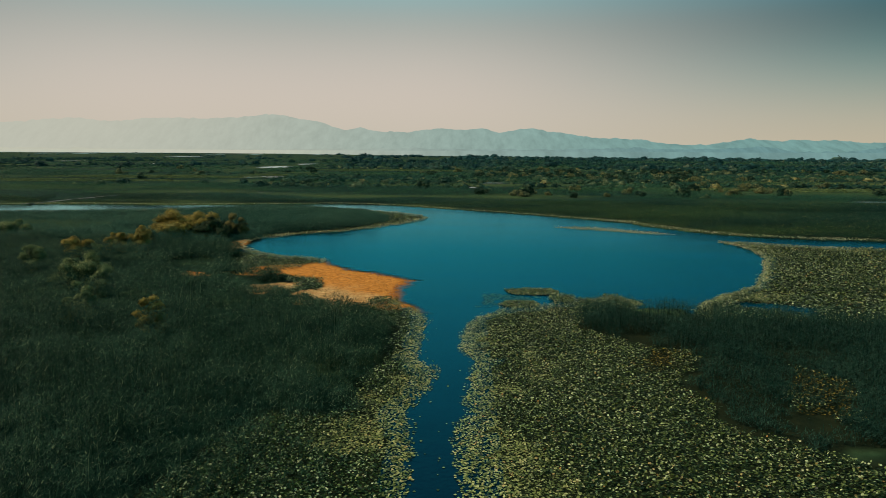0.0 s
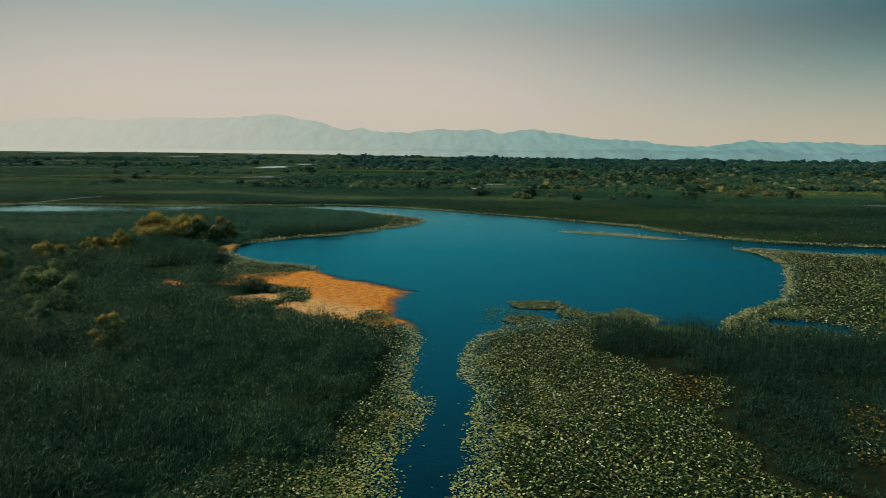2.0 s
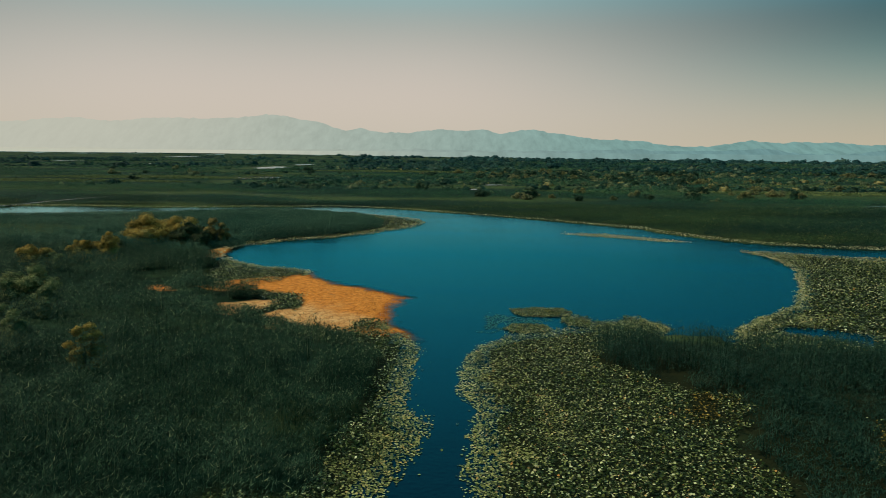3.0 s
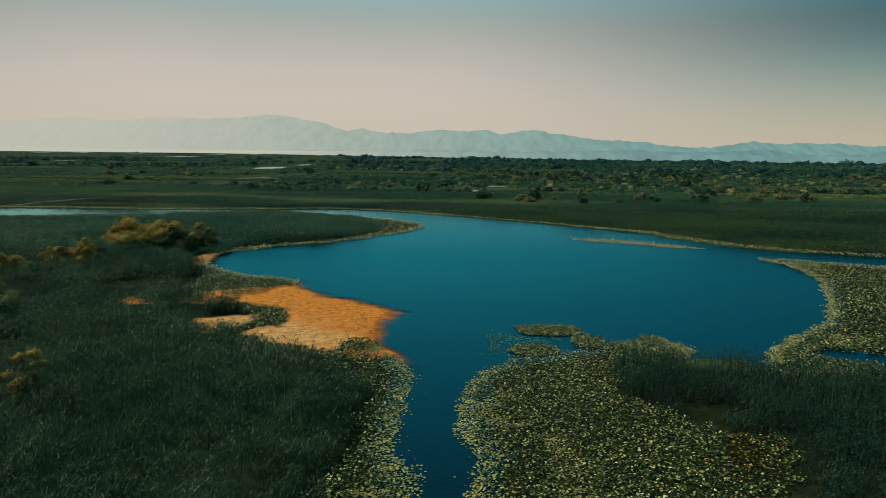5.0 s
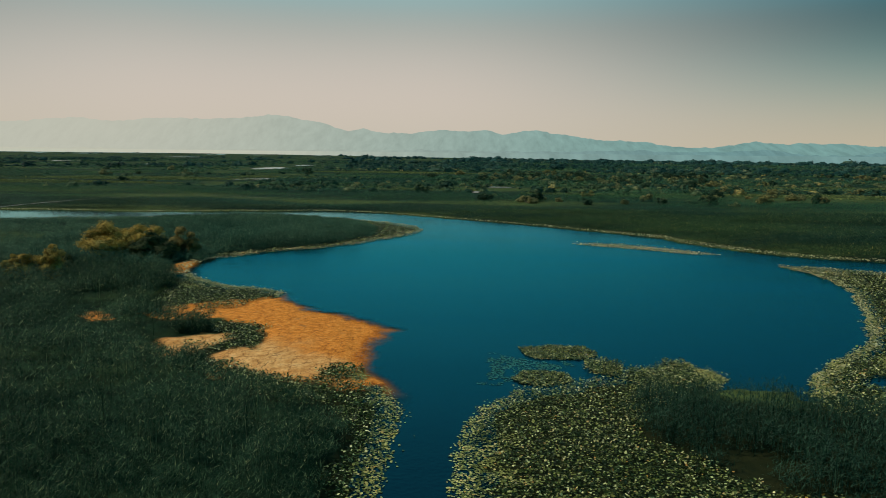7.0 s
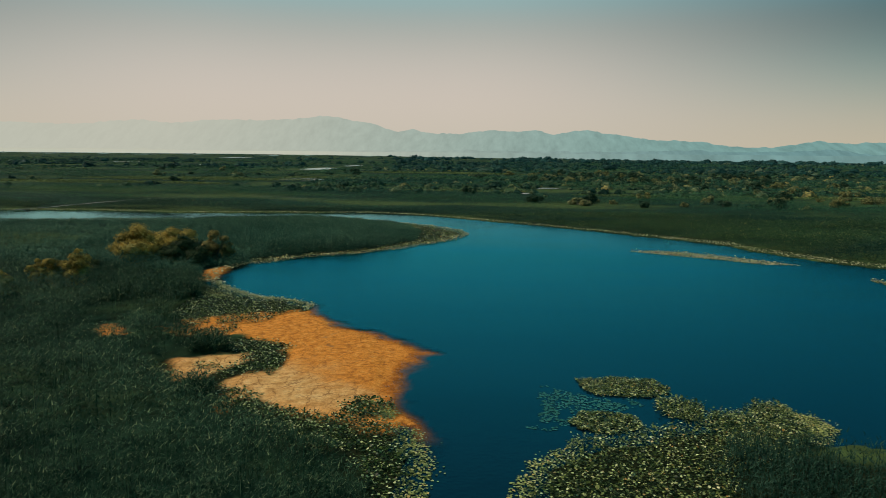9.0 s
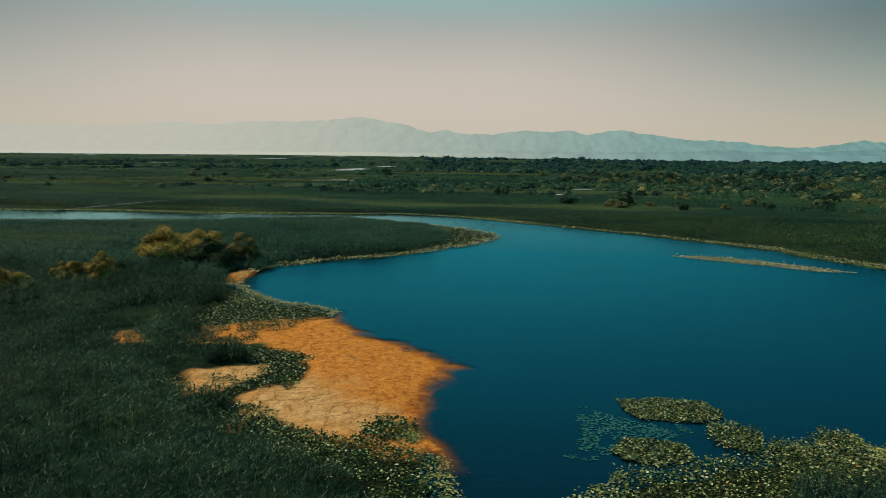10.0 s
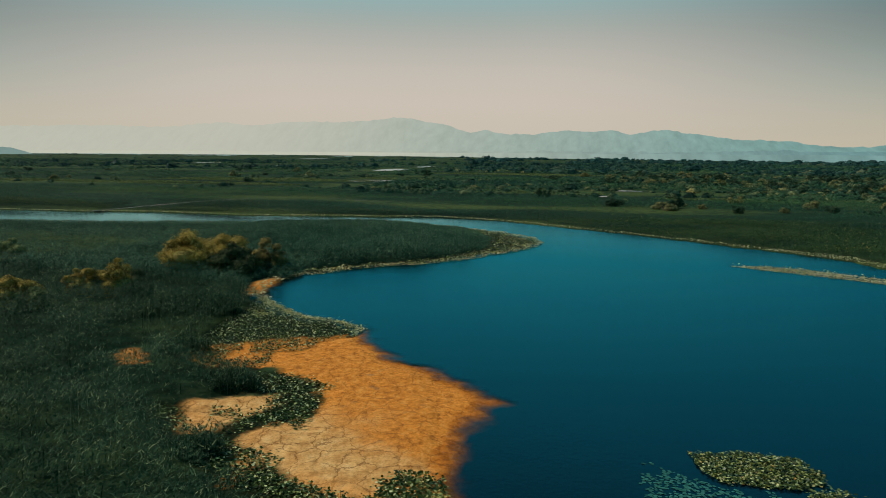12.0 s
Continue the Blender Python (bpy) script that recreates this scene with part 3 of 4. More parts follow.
wx = np.concatenate([np.arange(-262, -60, 4.0), np.arange(-60, -30, 0.9), np.arange(-30, -2, 0.4), np.arange(-2, 60, 0.9), np.arange(60, 182, 4.0)])
wy = np.concatenate([np.arange(-24, 66, 0.9), np.arange(66, 100, 0.4), np.arange(100, 125, 0.9), np.arange(125, 218, 3.0)])
WX, WY = np.meshgrid(wx, wy, indexing="ij")
near_mud = smooth(5.0, 0.0, f_mud(WX, WY))
gz2, _, _ = bed(WX, WY)
depth = np.clip(-gz2 / 0.30, 0, 1)
depth = depth * near_mud + (1 - near_mud)
depth = np.minimum(depth, 1 - 0.42 * smooth(1.2, -0.3, f_murk(WX, WY)))
lake = tagged(new("lake_water", grid_mesh("lake_water", wx, wy, np.zeros_like(WX), WATER, {"depth": depth, "calm": smooth(0, -60, WX) * smooth(150, 176, WY)})), "teal blue rippled lake water with a narrow channel", "water", kind="structure")


def pool(cx, cy, rx, ry, seed, label):
    """A shallow pool lying in the far marsh, with an uneven edge."""
    n = 40
    a = np.linspace(0, 2 * math.pi, n, endpoint=False)
    r = 0.65 + 0.7 * vnoise(np.cos(a) * 2 + 9, np.sin(a) * 2 + 9, 1.0, seed)
    rim = np.stack([cx + rx * r * np.cos(a), cy + ry * r * np.sin(a), np.full(n, 0.32)], -1)
    me = mesh_np("pool_water", rim, np.array([n]), np.arange(n), POOL)
    tagged(new("pool_water", me), label, "water", kind="structure")


POOLS = [(-376, 760, 9, 24), (-194, 640, 13, 40), (-194, 782, 10, 30), (-130, 408, 13, 12), (3, 305, 2.2, 4), (15, 348, 6, 4), (147, 230, 10, 3), (-560, 900, 22, 16), (-660, 1500, 40, 40)]
for k, (cx, cy, rx, ry) in enumerate(POOLS):
    pool(cx, cy, rx, ry, k + 1, "pale still pool lying open in the far marsh")


INLET = [(-140, 194), (-137.5, 203), (-136.5, 212), (-134.5, 223), (-131, 238), (-124, 251), (-112, 260), (-98, 263), (-84, 257), (-72, 252)]
ip = np.array(INLET, float)
idir = np.gradient(ip, axis=0)
idir /= np.linalg.norm(idir, axis=1)[:, None]
wide = np.array([1.3, 0.6, 0.5, 0.7, 0.22, 0.12, 0.2, 0.1, 0.16, 0.05])[:, None]
left, right = ip + np.stack([-idir[:, 1], idir[:, 0]], -1) * wide, ip - np.stack([-idir[:, 1], idir[:, 0]], -1) * wide
iv = np.concatenate([np.column_stack([left, np.full(10, 0.3)]), np.column_stack([right, np.full(10, 0.3)])])
il = np.array([[k, k + 10, k + 11, k + 1] for k in range(9)]).ravel()
tagged(new("inlet_water", mesh_np("inlet_water", iv, np.full(9, 4), il, POOL)), "narrow pale inlet winding into the far marsh", "water", kind="structure")


def off_inlet(x, y):
    best = np.full(np.shape(x), 1e9)
    for (ax, ay), (bx, by) in zip(INLET[:-1], INLET[1:]):
        ex, ey = bx - ax, by - ay
        t = np.clip(((x - ax) * ex + (y - ay) * ey) / (ex * ex + ey * ey), 0, 1)
        best = np.minimum(best, np.hypot(x - ax - t * ex, np.minimum(np.abs(y - ay - t * ey), np.abs(y + 9 - ay - t * ey))))
    return best > 3.5


def off_pools(x, y):
    """True where nothing tall stands before a pool."""
    ok = np.ones(np.shape(x), bool)
    for cx, cy, rx, ry in POOLS:
        ok &= ((x - cx + 0.03 * (y - cy)) / (rx * 1.35)) ** 2 + ((y - cy + cy * 0.06) / (ry + cy * 0.09)) ** 2 > 1
    return ok


pool(-2900, 3060, 2100, 210, 40, "pale wide lake along the far edge of the marsh")

# ---- far hills ----
RIDGE = [(-5200, 185), (-4300, 200), (-3600, 204), (-2934, 188), (-2750, 198), (-2497, 216), (-2210, 198), (-2030, 213), (-1887, 222), (-1674, 216), (-1390, 224), (-1248, 240), (-1073, 222), (-899, 192), (-760, 144), (-654, 163), (-585, 143), (-445, 132), (-306, 143), (-154, 158), (-50, 152), (88, 156), (191, 135), (379, 162), (534, 139), (706, 117), (877, 101), (1047, 99), (1218, 70), (1387, 68), (1554, 80), (1703, 108), (1821, 92), (2021, 100), (2221, 95), (2500, 84), (3400, 100), (4200, 70), (5200, 60)]
FOOT = [(-5200, 20), (-2600, 30), (-1200, 26), (-300, 36), (300, 34), (900, 44), (1300, 40), (1600, 52), (1900, 26), (2150, 34), (2350, 62), (2520, 48), (2700, 40), (3200, 66), (5200, 30)]


def range_of_hills(name, profile, y0, deep, material, label, seed, rough):
    px, pz = np.array(profile, float).T
    hx = np.arange(-5200, 5201, 11.0)
    hy = np.linspace(0, 1, 16)
    HX, HT = np.meshgrid(hx, hy, indexing="ij")
    crest = np.interp(HX, px, pz) + rough * 20 * (fbm(HX, HT * 3, 0.011, seed, 6) - 0.5) + rough * 36 * (fbm(HX, HT * 9, 0.022, seed + 5, 4) - 0.5)
    folds = 1 - np.abs(fbm(HX, HT * 700, 0.006, seed + 3, 5) - 0.5) * 2
    z = crest * HT ** 0.8 * (1 - 0.35 * (1 - folds) * (1 - HT) * 2) - 8
    me = grid_mesh(name, hx, hy, z, material)
    co = np.stack([HX, y0 + deep * HT, z], -1).reshape(-1, 3)
    me.vertices.foreach_set("co", co.astype(np.float32).ravel())
    me.update()
    tagged(new(name, me), label, "mountains", kind="structure")


range_of_hills("backdrop_mountains", RIDGE, 3700, 300, MOUNTAIN, "pale mountain range behind the marsh, haze painted into its glow", 11, 0.6)
range_of_hills("backdrop_foothills", FOOT, 3500, 150, MOUNTAIN_FRONT, "blue-grey foothills before the mountains, haze painted into their glow", 23, 0.5)


# pale haze painted at the marsh's end, a glowing strip fitted to the camera's view
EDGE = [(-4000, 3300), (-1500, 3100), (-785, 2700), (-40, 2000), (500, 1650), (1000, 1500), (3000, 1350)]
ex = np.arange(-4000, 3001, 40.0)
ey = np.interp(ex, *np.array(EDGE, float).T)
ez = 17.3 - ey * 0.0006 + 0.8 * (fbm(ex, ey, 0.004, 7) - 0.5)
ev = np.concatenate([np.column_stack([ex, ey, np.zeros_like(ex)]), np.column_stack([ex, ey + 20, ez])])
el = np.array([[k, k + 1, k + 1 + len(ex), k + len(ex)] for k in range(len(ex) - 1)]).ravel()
tagged(new("backdrop_haze", mesh_np("backdrop_haze", ev, np.full(len(ex) - 1, 4), el, HAZE_GLOW)), "glowing pale strip painted as haze between far marsh and mountains", "haze", kind="structure")

# headland: haze painted into its glow, height set to fit the camera's view
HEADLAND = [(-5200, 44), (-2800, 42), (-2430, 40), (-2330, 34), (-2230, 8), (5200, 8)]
range_of_hills("backdrop_headland", HEADLAND, 2180, 60, make_mountain("hazy_headland", (0.19, 0.28, 0.26), (0.19, 0.28, 0.26), 1.0), "low dark headland across the far lake, haze painted into its glow", 31, 0.2)


# ---- reeds ----
def blades(name, x, y, z, h, w, material, label, category, lean=0.35, seed=0, leafy_share=0.9, low_leaf=0.45):
    """A stand of reeds: upright stems, and arching leaves that spring from the upper stem."""
    r = np.random.default_rng(seed + 100)
    n = len(x)
    if not n:
        return
    leaf = r.random(n) < leafy_share
    z = np.where(leaf, z + h * r.uniform(low_leaf, 0.92, n), z)
    h = np.where(leaf, 0.5 * w ** 0.25 * r.uniform(0.5, 1.3, n), h * 0.9)
    w = np.where(leaf, w * 1.8, w)
    face, way = r.uniform(0, math.pi, n), r.normal(0.6, 1.6, n)
    reach = np.where(leaf, h * r.uniform(0.6, 1.9, n), np.abs(r.normal(0, lean * 0.6, n)) * h)
    cx, cy = np.cos(face) * w / 2, np.sin(face) * w / 2
    dx, dy = np.cos(way) * reach, np.sin(way) * reach
    cx, cy = np.where(leaf, -np.sin(way) * w / 2, cx), np.where(leaf, np.cos(way) * w / 2, cy)
    tipz = z + h * np.where(leaf, r.uniform(0.45, 1.0, n), 1.0)
    st, lf = ~leaf, leaf
    low = np.stack([np.stack([x - cx, y - cy, z], -1), np.stack([x + cx, y + cy, z], -1)], 1)
    high = np.stack([np.stack([x + dx * 0.4 + cx, y + dy * 0.4 + cy, z + h * 0.68], -1), np.stack([x + dx * 0.4 - cx, y + dy * 0.4 - cy, z + h * 0.68], -1)], 1)
    tip = np.stack([x + dx, y + dy, tipz], -1)[:, None]
    stems = np.concatenate([low[st], high[st], tip[st]], 1).reshape(-1, 3)
    leaves = np.concatenate([low[lf], tip[lf]], 1).reshape(-1, 3)
    ns, nl = int(st.sum()), int(lf.sum())
    loops = np.concatenate([(np.arange(ns)[:, None] * 5 + np.array([0, 1, 2, 3, 3, 2, 4])).ravel(), ns * 5 + np.arange(nl * 3)])
    me = mesh_np(name, np.concatenate([stems, leaves]), np.concatenate([np.tile([4, 3], ns), np.full(nl, 3)]), loops, material)
    return tagged(new(name, me), label, category, kind="stuff")


def scatter(x0, x1, y0, y1, per_m2):
    n = int((x1 - x0) * (y1 - y0) * per_m2)
    return RNG.uniform(x0, x1, n), RNG.uniform(y0, y1, n)


def west_reeds(x, y):
    """Chance of a reed stem on the west side, and how tall the stand is there."""
    open_ = np.minimum(np.minimum(f_water(x, y), f_mud(x, y) - 0.5), f_pads(x, y))
    open_ = np.where((y < 9) & (x < -7), np.maximum(open_, 0.6), open_)
    patch = fbm(x, y, 0.09, 21)
    open_ = np.where((x < -6.8) & (y < 50) & (f_water(x, y) > 3), np.maximum(open_, 0.10 + 0.45 * fbm(x, y, 0.4, 27) - 0.2 * smooth(-14, -7, x)), open_)
    tuft = fbm(x, y, 0.75, 24, 3)
    chance = smooth(0.0, 0.7, open_) * (0.3 + 0.9 * smooth(0.36, 0.58, tuft))
    tall = (1.6 + 0.8 * smooth(-14, -22, x) * smooth(78, 68, y) + 1.4 * (patch - 0.3) + 3.4 * (fbm(x, y, 0.26, 29, 3) - 0.42) + 1.7 * (tuft - 0.45)) * (0.55 + 0.45 * smooth(0, 4, open_))
    tall = tall * (1 - 0.6 * smooth(140, 155, y) * smooth(14, 2, open_)) * (1 - 0.3 * smooth(112, 122, y))
    tall = tall + smooth(112, 124, y) * 0.5 * smooth(0.40, 0.56, fbm(x, y, 0.06, 37, 3)) * smooth(0.0, 1.5, open_) * smooth(-66, -48, x)
    tall = tall + np.where(y > 112, (0.2 + 0.7 * fbm(x, y, 0.12, 38, 2)) * smooth(0.8, -1.2, signed(TALL_REEDS, x, y)), 0)
    return chance, tall


def stand(name, box, dens, width, rule, material, label, seed, lean=0.3, keep=None, leafy_share=0.9, low_leaf=0.45):
    x, y = scatter(*box, dens)
    ok = sight(x, y)
    if keep is not None:
        ok &= keep(x, y)
    x, y = x[ok], y[ok]
    chance, tall = rule(x, y)
    ok = RNG.random(len(x)) < chance
    x, y, tall = x[ok], y[ok], tall[ok]
    h = np.maximum(0.5, tall * RNG.normal(0.92, 0.15, len(x)))
    z = np.maximum(bed(x, y)[0], -0.3)
    blades(name, x, y, z, h, width * RNG.uniform(0.6, 1.4, len(x)), material, label, "reeds", lean, seed, leafy_share, low_leaf)


WESTERN = lambda x, y: (x < -1) & (signed([(-300, 190), (-51, 195), (-5, 164), (-41, 118), (-5, 95), (-2, 60), (-2, -10), (-300, -10)], x, y) < 0)
stand("reed_bed", (-66, -2, 8, 60), 235, 0.026, west_reeds, REED, "dense dark green reed bed beside the channel", 1, keep=WESTERN, leafy_share=0.985, low_leaf=0.4)
stand("reed_bed", (-125, -5, 60, 112), 98, 0.036, west_reeds, REED, "dense dark green reed bed behind the mud flat", 2, keep=WESTERN, leafy_share=0.995, low_leaf=0.5)
stand("reed_bed", (-230, -80, 112, 195), 30, 0.06, west_reeds, REED_BRIGHT, "green reeds on the low peninsula", 3, keep=WESTERN, leafy_share=1.0, low_leaf=0.4)
stand("reed_bed", (-80, -8, 112, 190), 85, 0.07, west_reeds, REED_BRIGHT, "green reeds in tall blocks on the low peninsula", 9, keep=WESTERN, leafy_share=0.99, low_leaf=0.12)


def east_reeds(x, y):
    s = f_east(x, y)
    thin = smooth(0.5, -1.0, f_rust(x, y)) * 0.85
    chance = smooth(0.0, -0.8, s) * (1 - thin) * smooth(-1.0, 0.7, f_slick(x, y)) * (0.4 + 0.8 * smooth(0.3, 0.55, fbm(x, y, 0.25, 33)))
    tall = (1.0 + 1.2 * smooth(48, 60, y) + 2.0 * (fbm(x, y, 0.16, 31) - 0.4)) * (0.7 + 0.3 * smooth(0, -3, s))
    return chance, tall


stand("reed_bed", (10, 75, 28, 72), 150, 0.032, east_reeds, REED_DARK, "dark rush bed between the lily fields", 4, 0.22, leafy_share=0.965, low_leaf=0.08)
stand("reed_bed", (75, 140, 28, 72), 14, 0.08, east_reeds, REED_DARK, "dark rush bed between the lily fields", 5, 0.22, leafy_share=1.0, low_leaf=0.0)


def lily_stalks(x, y):
    """Thin rushes that stand here and there among the lily leaves."""
    return 0.35 * smooth(0.0, -1.0, f_pads(x, y)) * smooth(0.5, 0.66, fbm(x, y, 0.2, 44)) * (f_water(x, y) > 0.6), np.full(len(x), 0.9)


def north_reeds(x, y):
    w = f_water(x, y)
    belt = off_inlet(x, y) * smooth(1.5, 3.5, w) * (0.5 + 0.5 * smooth(0.35, 0.6, fbm(x, y, 0.05, 52)))
    return belt, (1.1 + 1.0 * (fbm(x, y, 0.04, 51) - 0.3) + 1.9 * smooth(0.44, 0.56, fbm(x * 0.4, y * 1.6, 0.05, 53, 3))) * (0.3 + 0.7 * smooth(1, 10, w))


NORTHERN = lambda x, y: (signed([(-300, 192), (-42, 206), (40, 155), (60, 131), (200, 110), (200, 300), (-300, 300)], x, y) < 0)
stand("reed_bed", (-250, 175, 112, 214), 30, 0.09, north_reeds, BELT, "dark reed belt along the far bank of the lake", 6, 0.25, keep=NORTHERN, leafy_share=1.0, low_leaf=0.25)
stand("reed_bed", (-15, -1, 20, 68), 30, 0.035, lily_stalks, REED, "thin rushes among the lily leaves by the channel", 8)


def sedge_rule(x, y):
    p = fbm(x * 0.5, y * 2.2, 0.018, 61)
    return 0.06 + 0.94 * smooth(0.42, 0.54, p), 0.25 + 2.4 * smooth(0.44, 0.60, p)


def far_stand(box, dens, width, seed):
    x, y = scatter(*box, dens)
    ok = sight(x, y, 20) & off_pools(x, y) & off_inlet(x, y) & off_meadow(x, y)
    x, y = x[ok], y[ok]
    chance, tall = sedge_rule(x, y)
    ok = RNG.random(len(x)) < chance
    x, y, tall = x[ok], y[ok], tall[ok]
    blades("sedge_marsh", x, y, np.full(len(x), 0.14), tall * RNG.uniform(0.6, 1.2, len(x)), width * RNG.uniform(0.6, 1.4, len(x)), FAR_GRASS, "dark green sedge marsh beyond the lake", "sedge", 0.3, seed, 1.0, 0.0)


MEADOWS = [(-235, 352, 105, 14), (-205, 400, 75, 20), (-118, 440, 46, 20), (-22, 318, 32, 8), (165, 300, 62, 16), (215, 362, 70, 26), (40, 300, 18, 7), (-60, 560, 60, 26)]


def off_meadow(x, y):
    """True outside the open meadows of low yellow-green sedge."""
    ok = np.ones(np.shape(x), bool)
    ragged = 0.9 * (fbm(x * 0.4, y, 0.06, 131, 4) - 0.5)
    for cx, cy, rx, ry in MEADOWS:
        ok &= ((x - cx) / rx) ** 2 + ((y - cy) / ry) ** 2 > 1 + ragged * 2
    return ok


for k, (cx, cy, rx, ry) in enumerate(MEADOWS):
    x, y = scatter(cx - rx * 1.3, cx + rx * 1.3, cy - ry * 1.3, cy + ry * 1.3, 1.2)
    ok = ~off_meadow(x, y)
    x, y = x[ok], y[ok]
    blades("sedge_meadow", x, y, np.full(len(x), 0.14), RNG.uniform(0.2, 0.5, len(x)), np.full(len(x), 0.5), MEADOW, "open meadow of low yellow-green sedge", "sedge", 0.3, 300 + k, 1.0, 0.0)

far_stand((-330, 240, 214, 300), 5.0, 0.13, 11)
far_stand((-560, 420, 300, 520), 0.8, 0.5, 12)
far_stand((-1250, 900, 520, 1150), 0.08, 1.6, 13)


ASIDE = lambda x, y: ~sight(x, y)


def stand_aside(box, dens, width, rule, material, label, seed):
    x, y = scatter(*box, dens)
    ok = ASIDE(x, y)
    x, y = x[ok], y[ok]
    chance, tall = rule(x, y)
    ok = RNG.random(len(x)) < chance
    x, y, tall = x[ok], y[ok], tall[ok]
    blades("reed_bed", x, y, np.maximum(bed(x, y)[0], 0), np.maximum(0.3, tall * RNG.normal(0.92, 0.17, len(x))), np.full(len(x), width), material, label, "reeds", 0.3, seed, 0.95, 0.15)


stand_aside((-75, -4, -22, 60), 14, 0.09, west_reeds, REED, "dark green reeds beside the channel", 21)
stand_aside((18, 75, 30, 70), 12, 0.09, east_reeds, REED_DARK, "dark rushes east of the lily field", 22)

# ---- lily leaves ----
def pad_rings(n):
    a = np.linspace(0, 2 * math.pi, 6)[:5] + 0.2
    return np.stack([np.cos(a), np.sin(a) * 0.92], -1)[None].repeat(n, 0)


def pads(name, x, y, size, lift, tilt, material, label, rim, seed):
    """Floating and raised lily leaves, a little cupped."""
    r = np.random.default_rng(seed + 500)
    n = len(x)
    p = pad_rings(n) * size[:, None, None]
    turn = r.uniform(0, 2 * math.pi, n)
    c, s = np.cos(turn)[:, None], np.sin(turn)[:, None]
    px, py = p[..., 0] * c - p[..., 1] * s, p[..., 0] * s + p[..., 1] * c
    py = py * r.uniform(0.75, 1.0, n)[:, None]
    ta = r.uniform(0, 2 * math.pi, n)[:, None]
    slope = np.tan(tilt)[:, None]
    pz = (px * np.cos(ta) + py * np.sin(ta)) * slope
    shrink = np.cos(tilt)[:, None]
    along = px * np.cos(ta) + py * np.sin(ta)
    px, py = px - along * (1 - shrink) * np.cos(ta), py - along * (1 - shrink) * np.sin(ta)
    pz = pz * shrink + r.uniform(-0.06, 0.06, (n, 5)) * size[:, None] * (tilt[:, None] > 0.1)
    pz = pz - pz.min(1, keepdims=True) * (lift < 0.05)[:, None]
    v = np.stack([x[:, None] + px, y[:, None] + py, lift[:, None] + pz], -1)
    loops = (np.arange(n)[:, None] * 5 + np.arange(5)).ravel()
    me = mesh_np(name, v.reshape(-1, 3), np.full(n, 5), loops, material, {"rim": np.repeat(rim, 5)})
    return tagged(new(name, me), label, "lily pads", kind="stuff")


def lily_bed(box, dens, size, material, label, seed, rust=False, keep=None, fringe=1.9, aside=False):
    x, y = scatter(*box, dens)
    ok = ASIDE(x, y) if aside else sight(x, y)
    if keep is not None:
        ok &= keep(x, y)
    x, y = x[ok], y[ok]
    s = f_pads(x, y)
    w = f_water(x, y)
    chance = smooth(0.45, -0.35, s) * (0.85 * smooth(-0.7, 0.4, w) + 0.012 * smooth(-1.9, -0.4, w)) * smooth(-0.3, 0.2, f_slick(x, y)) * smooth(0.28, 0.40, fbm(x, y, 0.5, 71) + 0.2)
    on_isle = smooth(0.5, -0.2, np.min([signed(ISLET, x, y), signed(PATCH_EAST, x, y), signed(PATCH_MID, x, y), signed(MUD_CLUMP, x, y)], axis=0))
    red = smooth(0.8, -1.5, f_rust(x, y))
    chance = chance * (red if rust else 1 - red)
    mud = f_mud(x, y)
    chance = chance * np.where(mud < 0, np.where((s < 0.1) & (fbm(x, y, 0.7, 76) > 0.36), 0.85, 0.05 * (fbm(x, y, 0.6, 75) > 0.55)), 1)
    if not rust:
        chance = np.maximum(chance, on_isle)
    ok = RNG.random(len(x)) < chance
    x, y, w, s = x[ok], y[ok], w[ok], s[ok]
    n = len(x)
    # flat floating leaves along the open water, raised and tilted ones farther in
    rim = smooth(fringe, 0.1, w + 1.6 * (fbm(x, y, 0.35, 73) - 0.5)) * 0.95
    rim = np.maximum(rim, 0.8 * smooth(0.56, 0.68, fbm(x, y, 0.22, 78)) * smooth(9, 3, w))
    rim = rim * (1 - 0.8 * smooth(3.0, 5.0, x) * smooth(61, 64, y) * (x < 19))
    raised = RNG.random(n) > 0.25 + 0.7 * rim
    lift = np.where(raised, RNG.uniform(0.08, 0.42, n), RNG.uniform(0.012, 0.05, n)) + np.maximum(bed(x, y)[0], 0)
    tilt = np.where(raised, np.abs(RNG.normal(0.4, 0.4, n)).clip(0, 1.2), 0.03)
    pads("lily_bed", x, y, size * RNG.uniform(0.65, 1.25, n), lift, tilt, material, label, rim, seed)


lily_bed((-46, -1, 8, 70), 75, 0.085, PAD_DARK, "green and yellow lily leaves along the channel", 1)
lily_bed((-60, -2, 68, 118), 62, 0.092, PAD_DARK, "green lily leaves round the mud flat", 2)
lily_bed((-2, 36, 8, 76), 82, 0.080, PAD, "dense field of green and pale lily leaves", 3)
lily_bed((12, 60, 28, 56), 45, 0.085, PAD_RUST, "rust coloured dying lily leaves among rushes", 4, rust=True)
lily_bed((24, 150, 60, 128), 30, 0.12, PAD, "wide field of pale lily leaves east of the lake", 5, fringe=1.6)
lily_bed((9, 22, 66, 76), 80, 0.075, PAD_DARK, "dark green lily leaves of a patch at the lake", 15, keep=lambda x, y: np.minimum(signed(PATCH_EAST, x, y), signed(PATCH_MID, x, y)) < 0.1)
lily_bed((18, 48, 134, 150), 28, 0.15, PAD_PALE, "pale lily leaves of a narrow islet in the lake", 8, fringe=5.0, keep=lambda x, y: signed(ISLET, x, y) < 0.5)
lily_bed((-50, 18, 120, 184), 12, 0.17, PAD, "pale lily leaves along the peninsula and islet", 6)


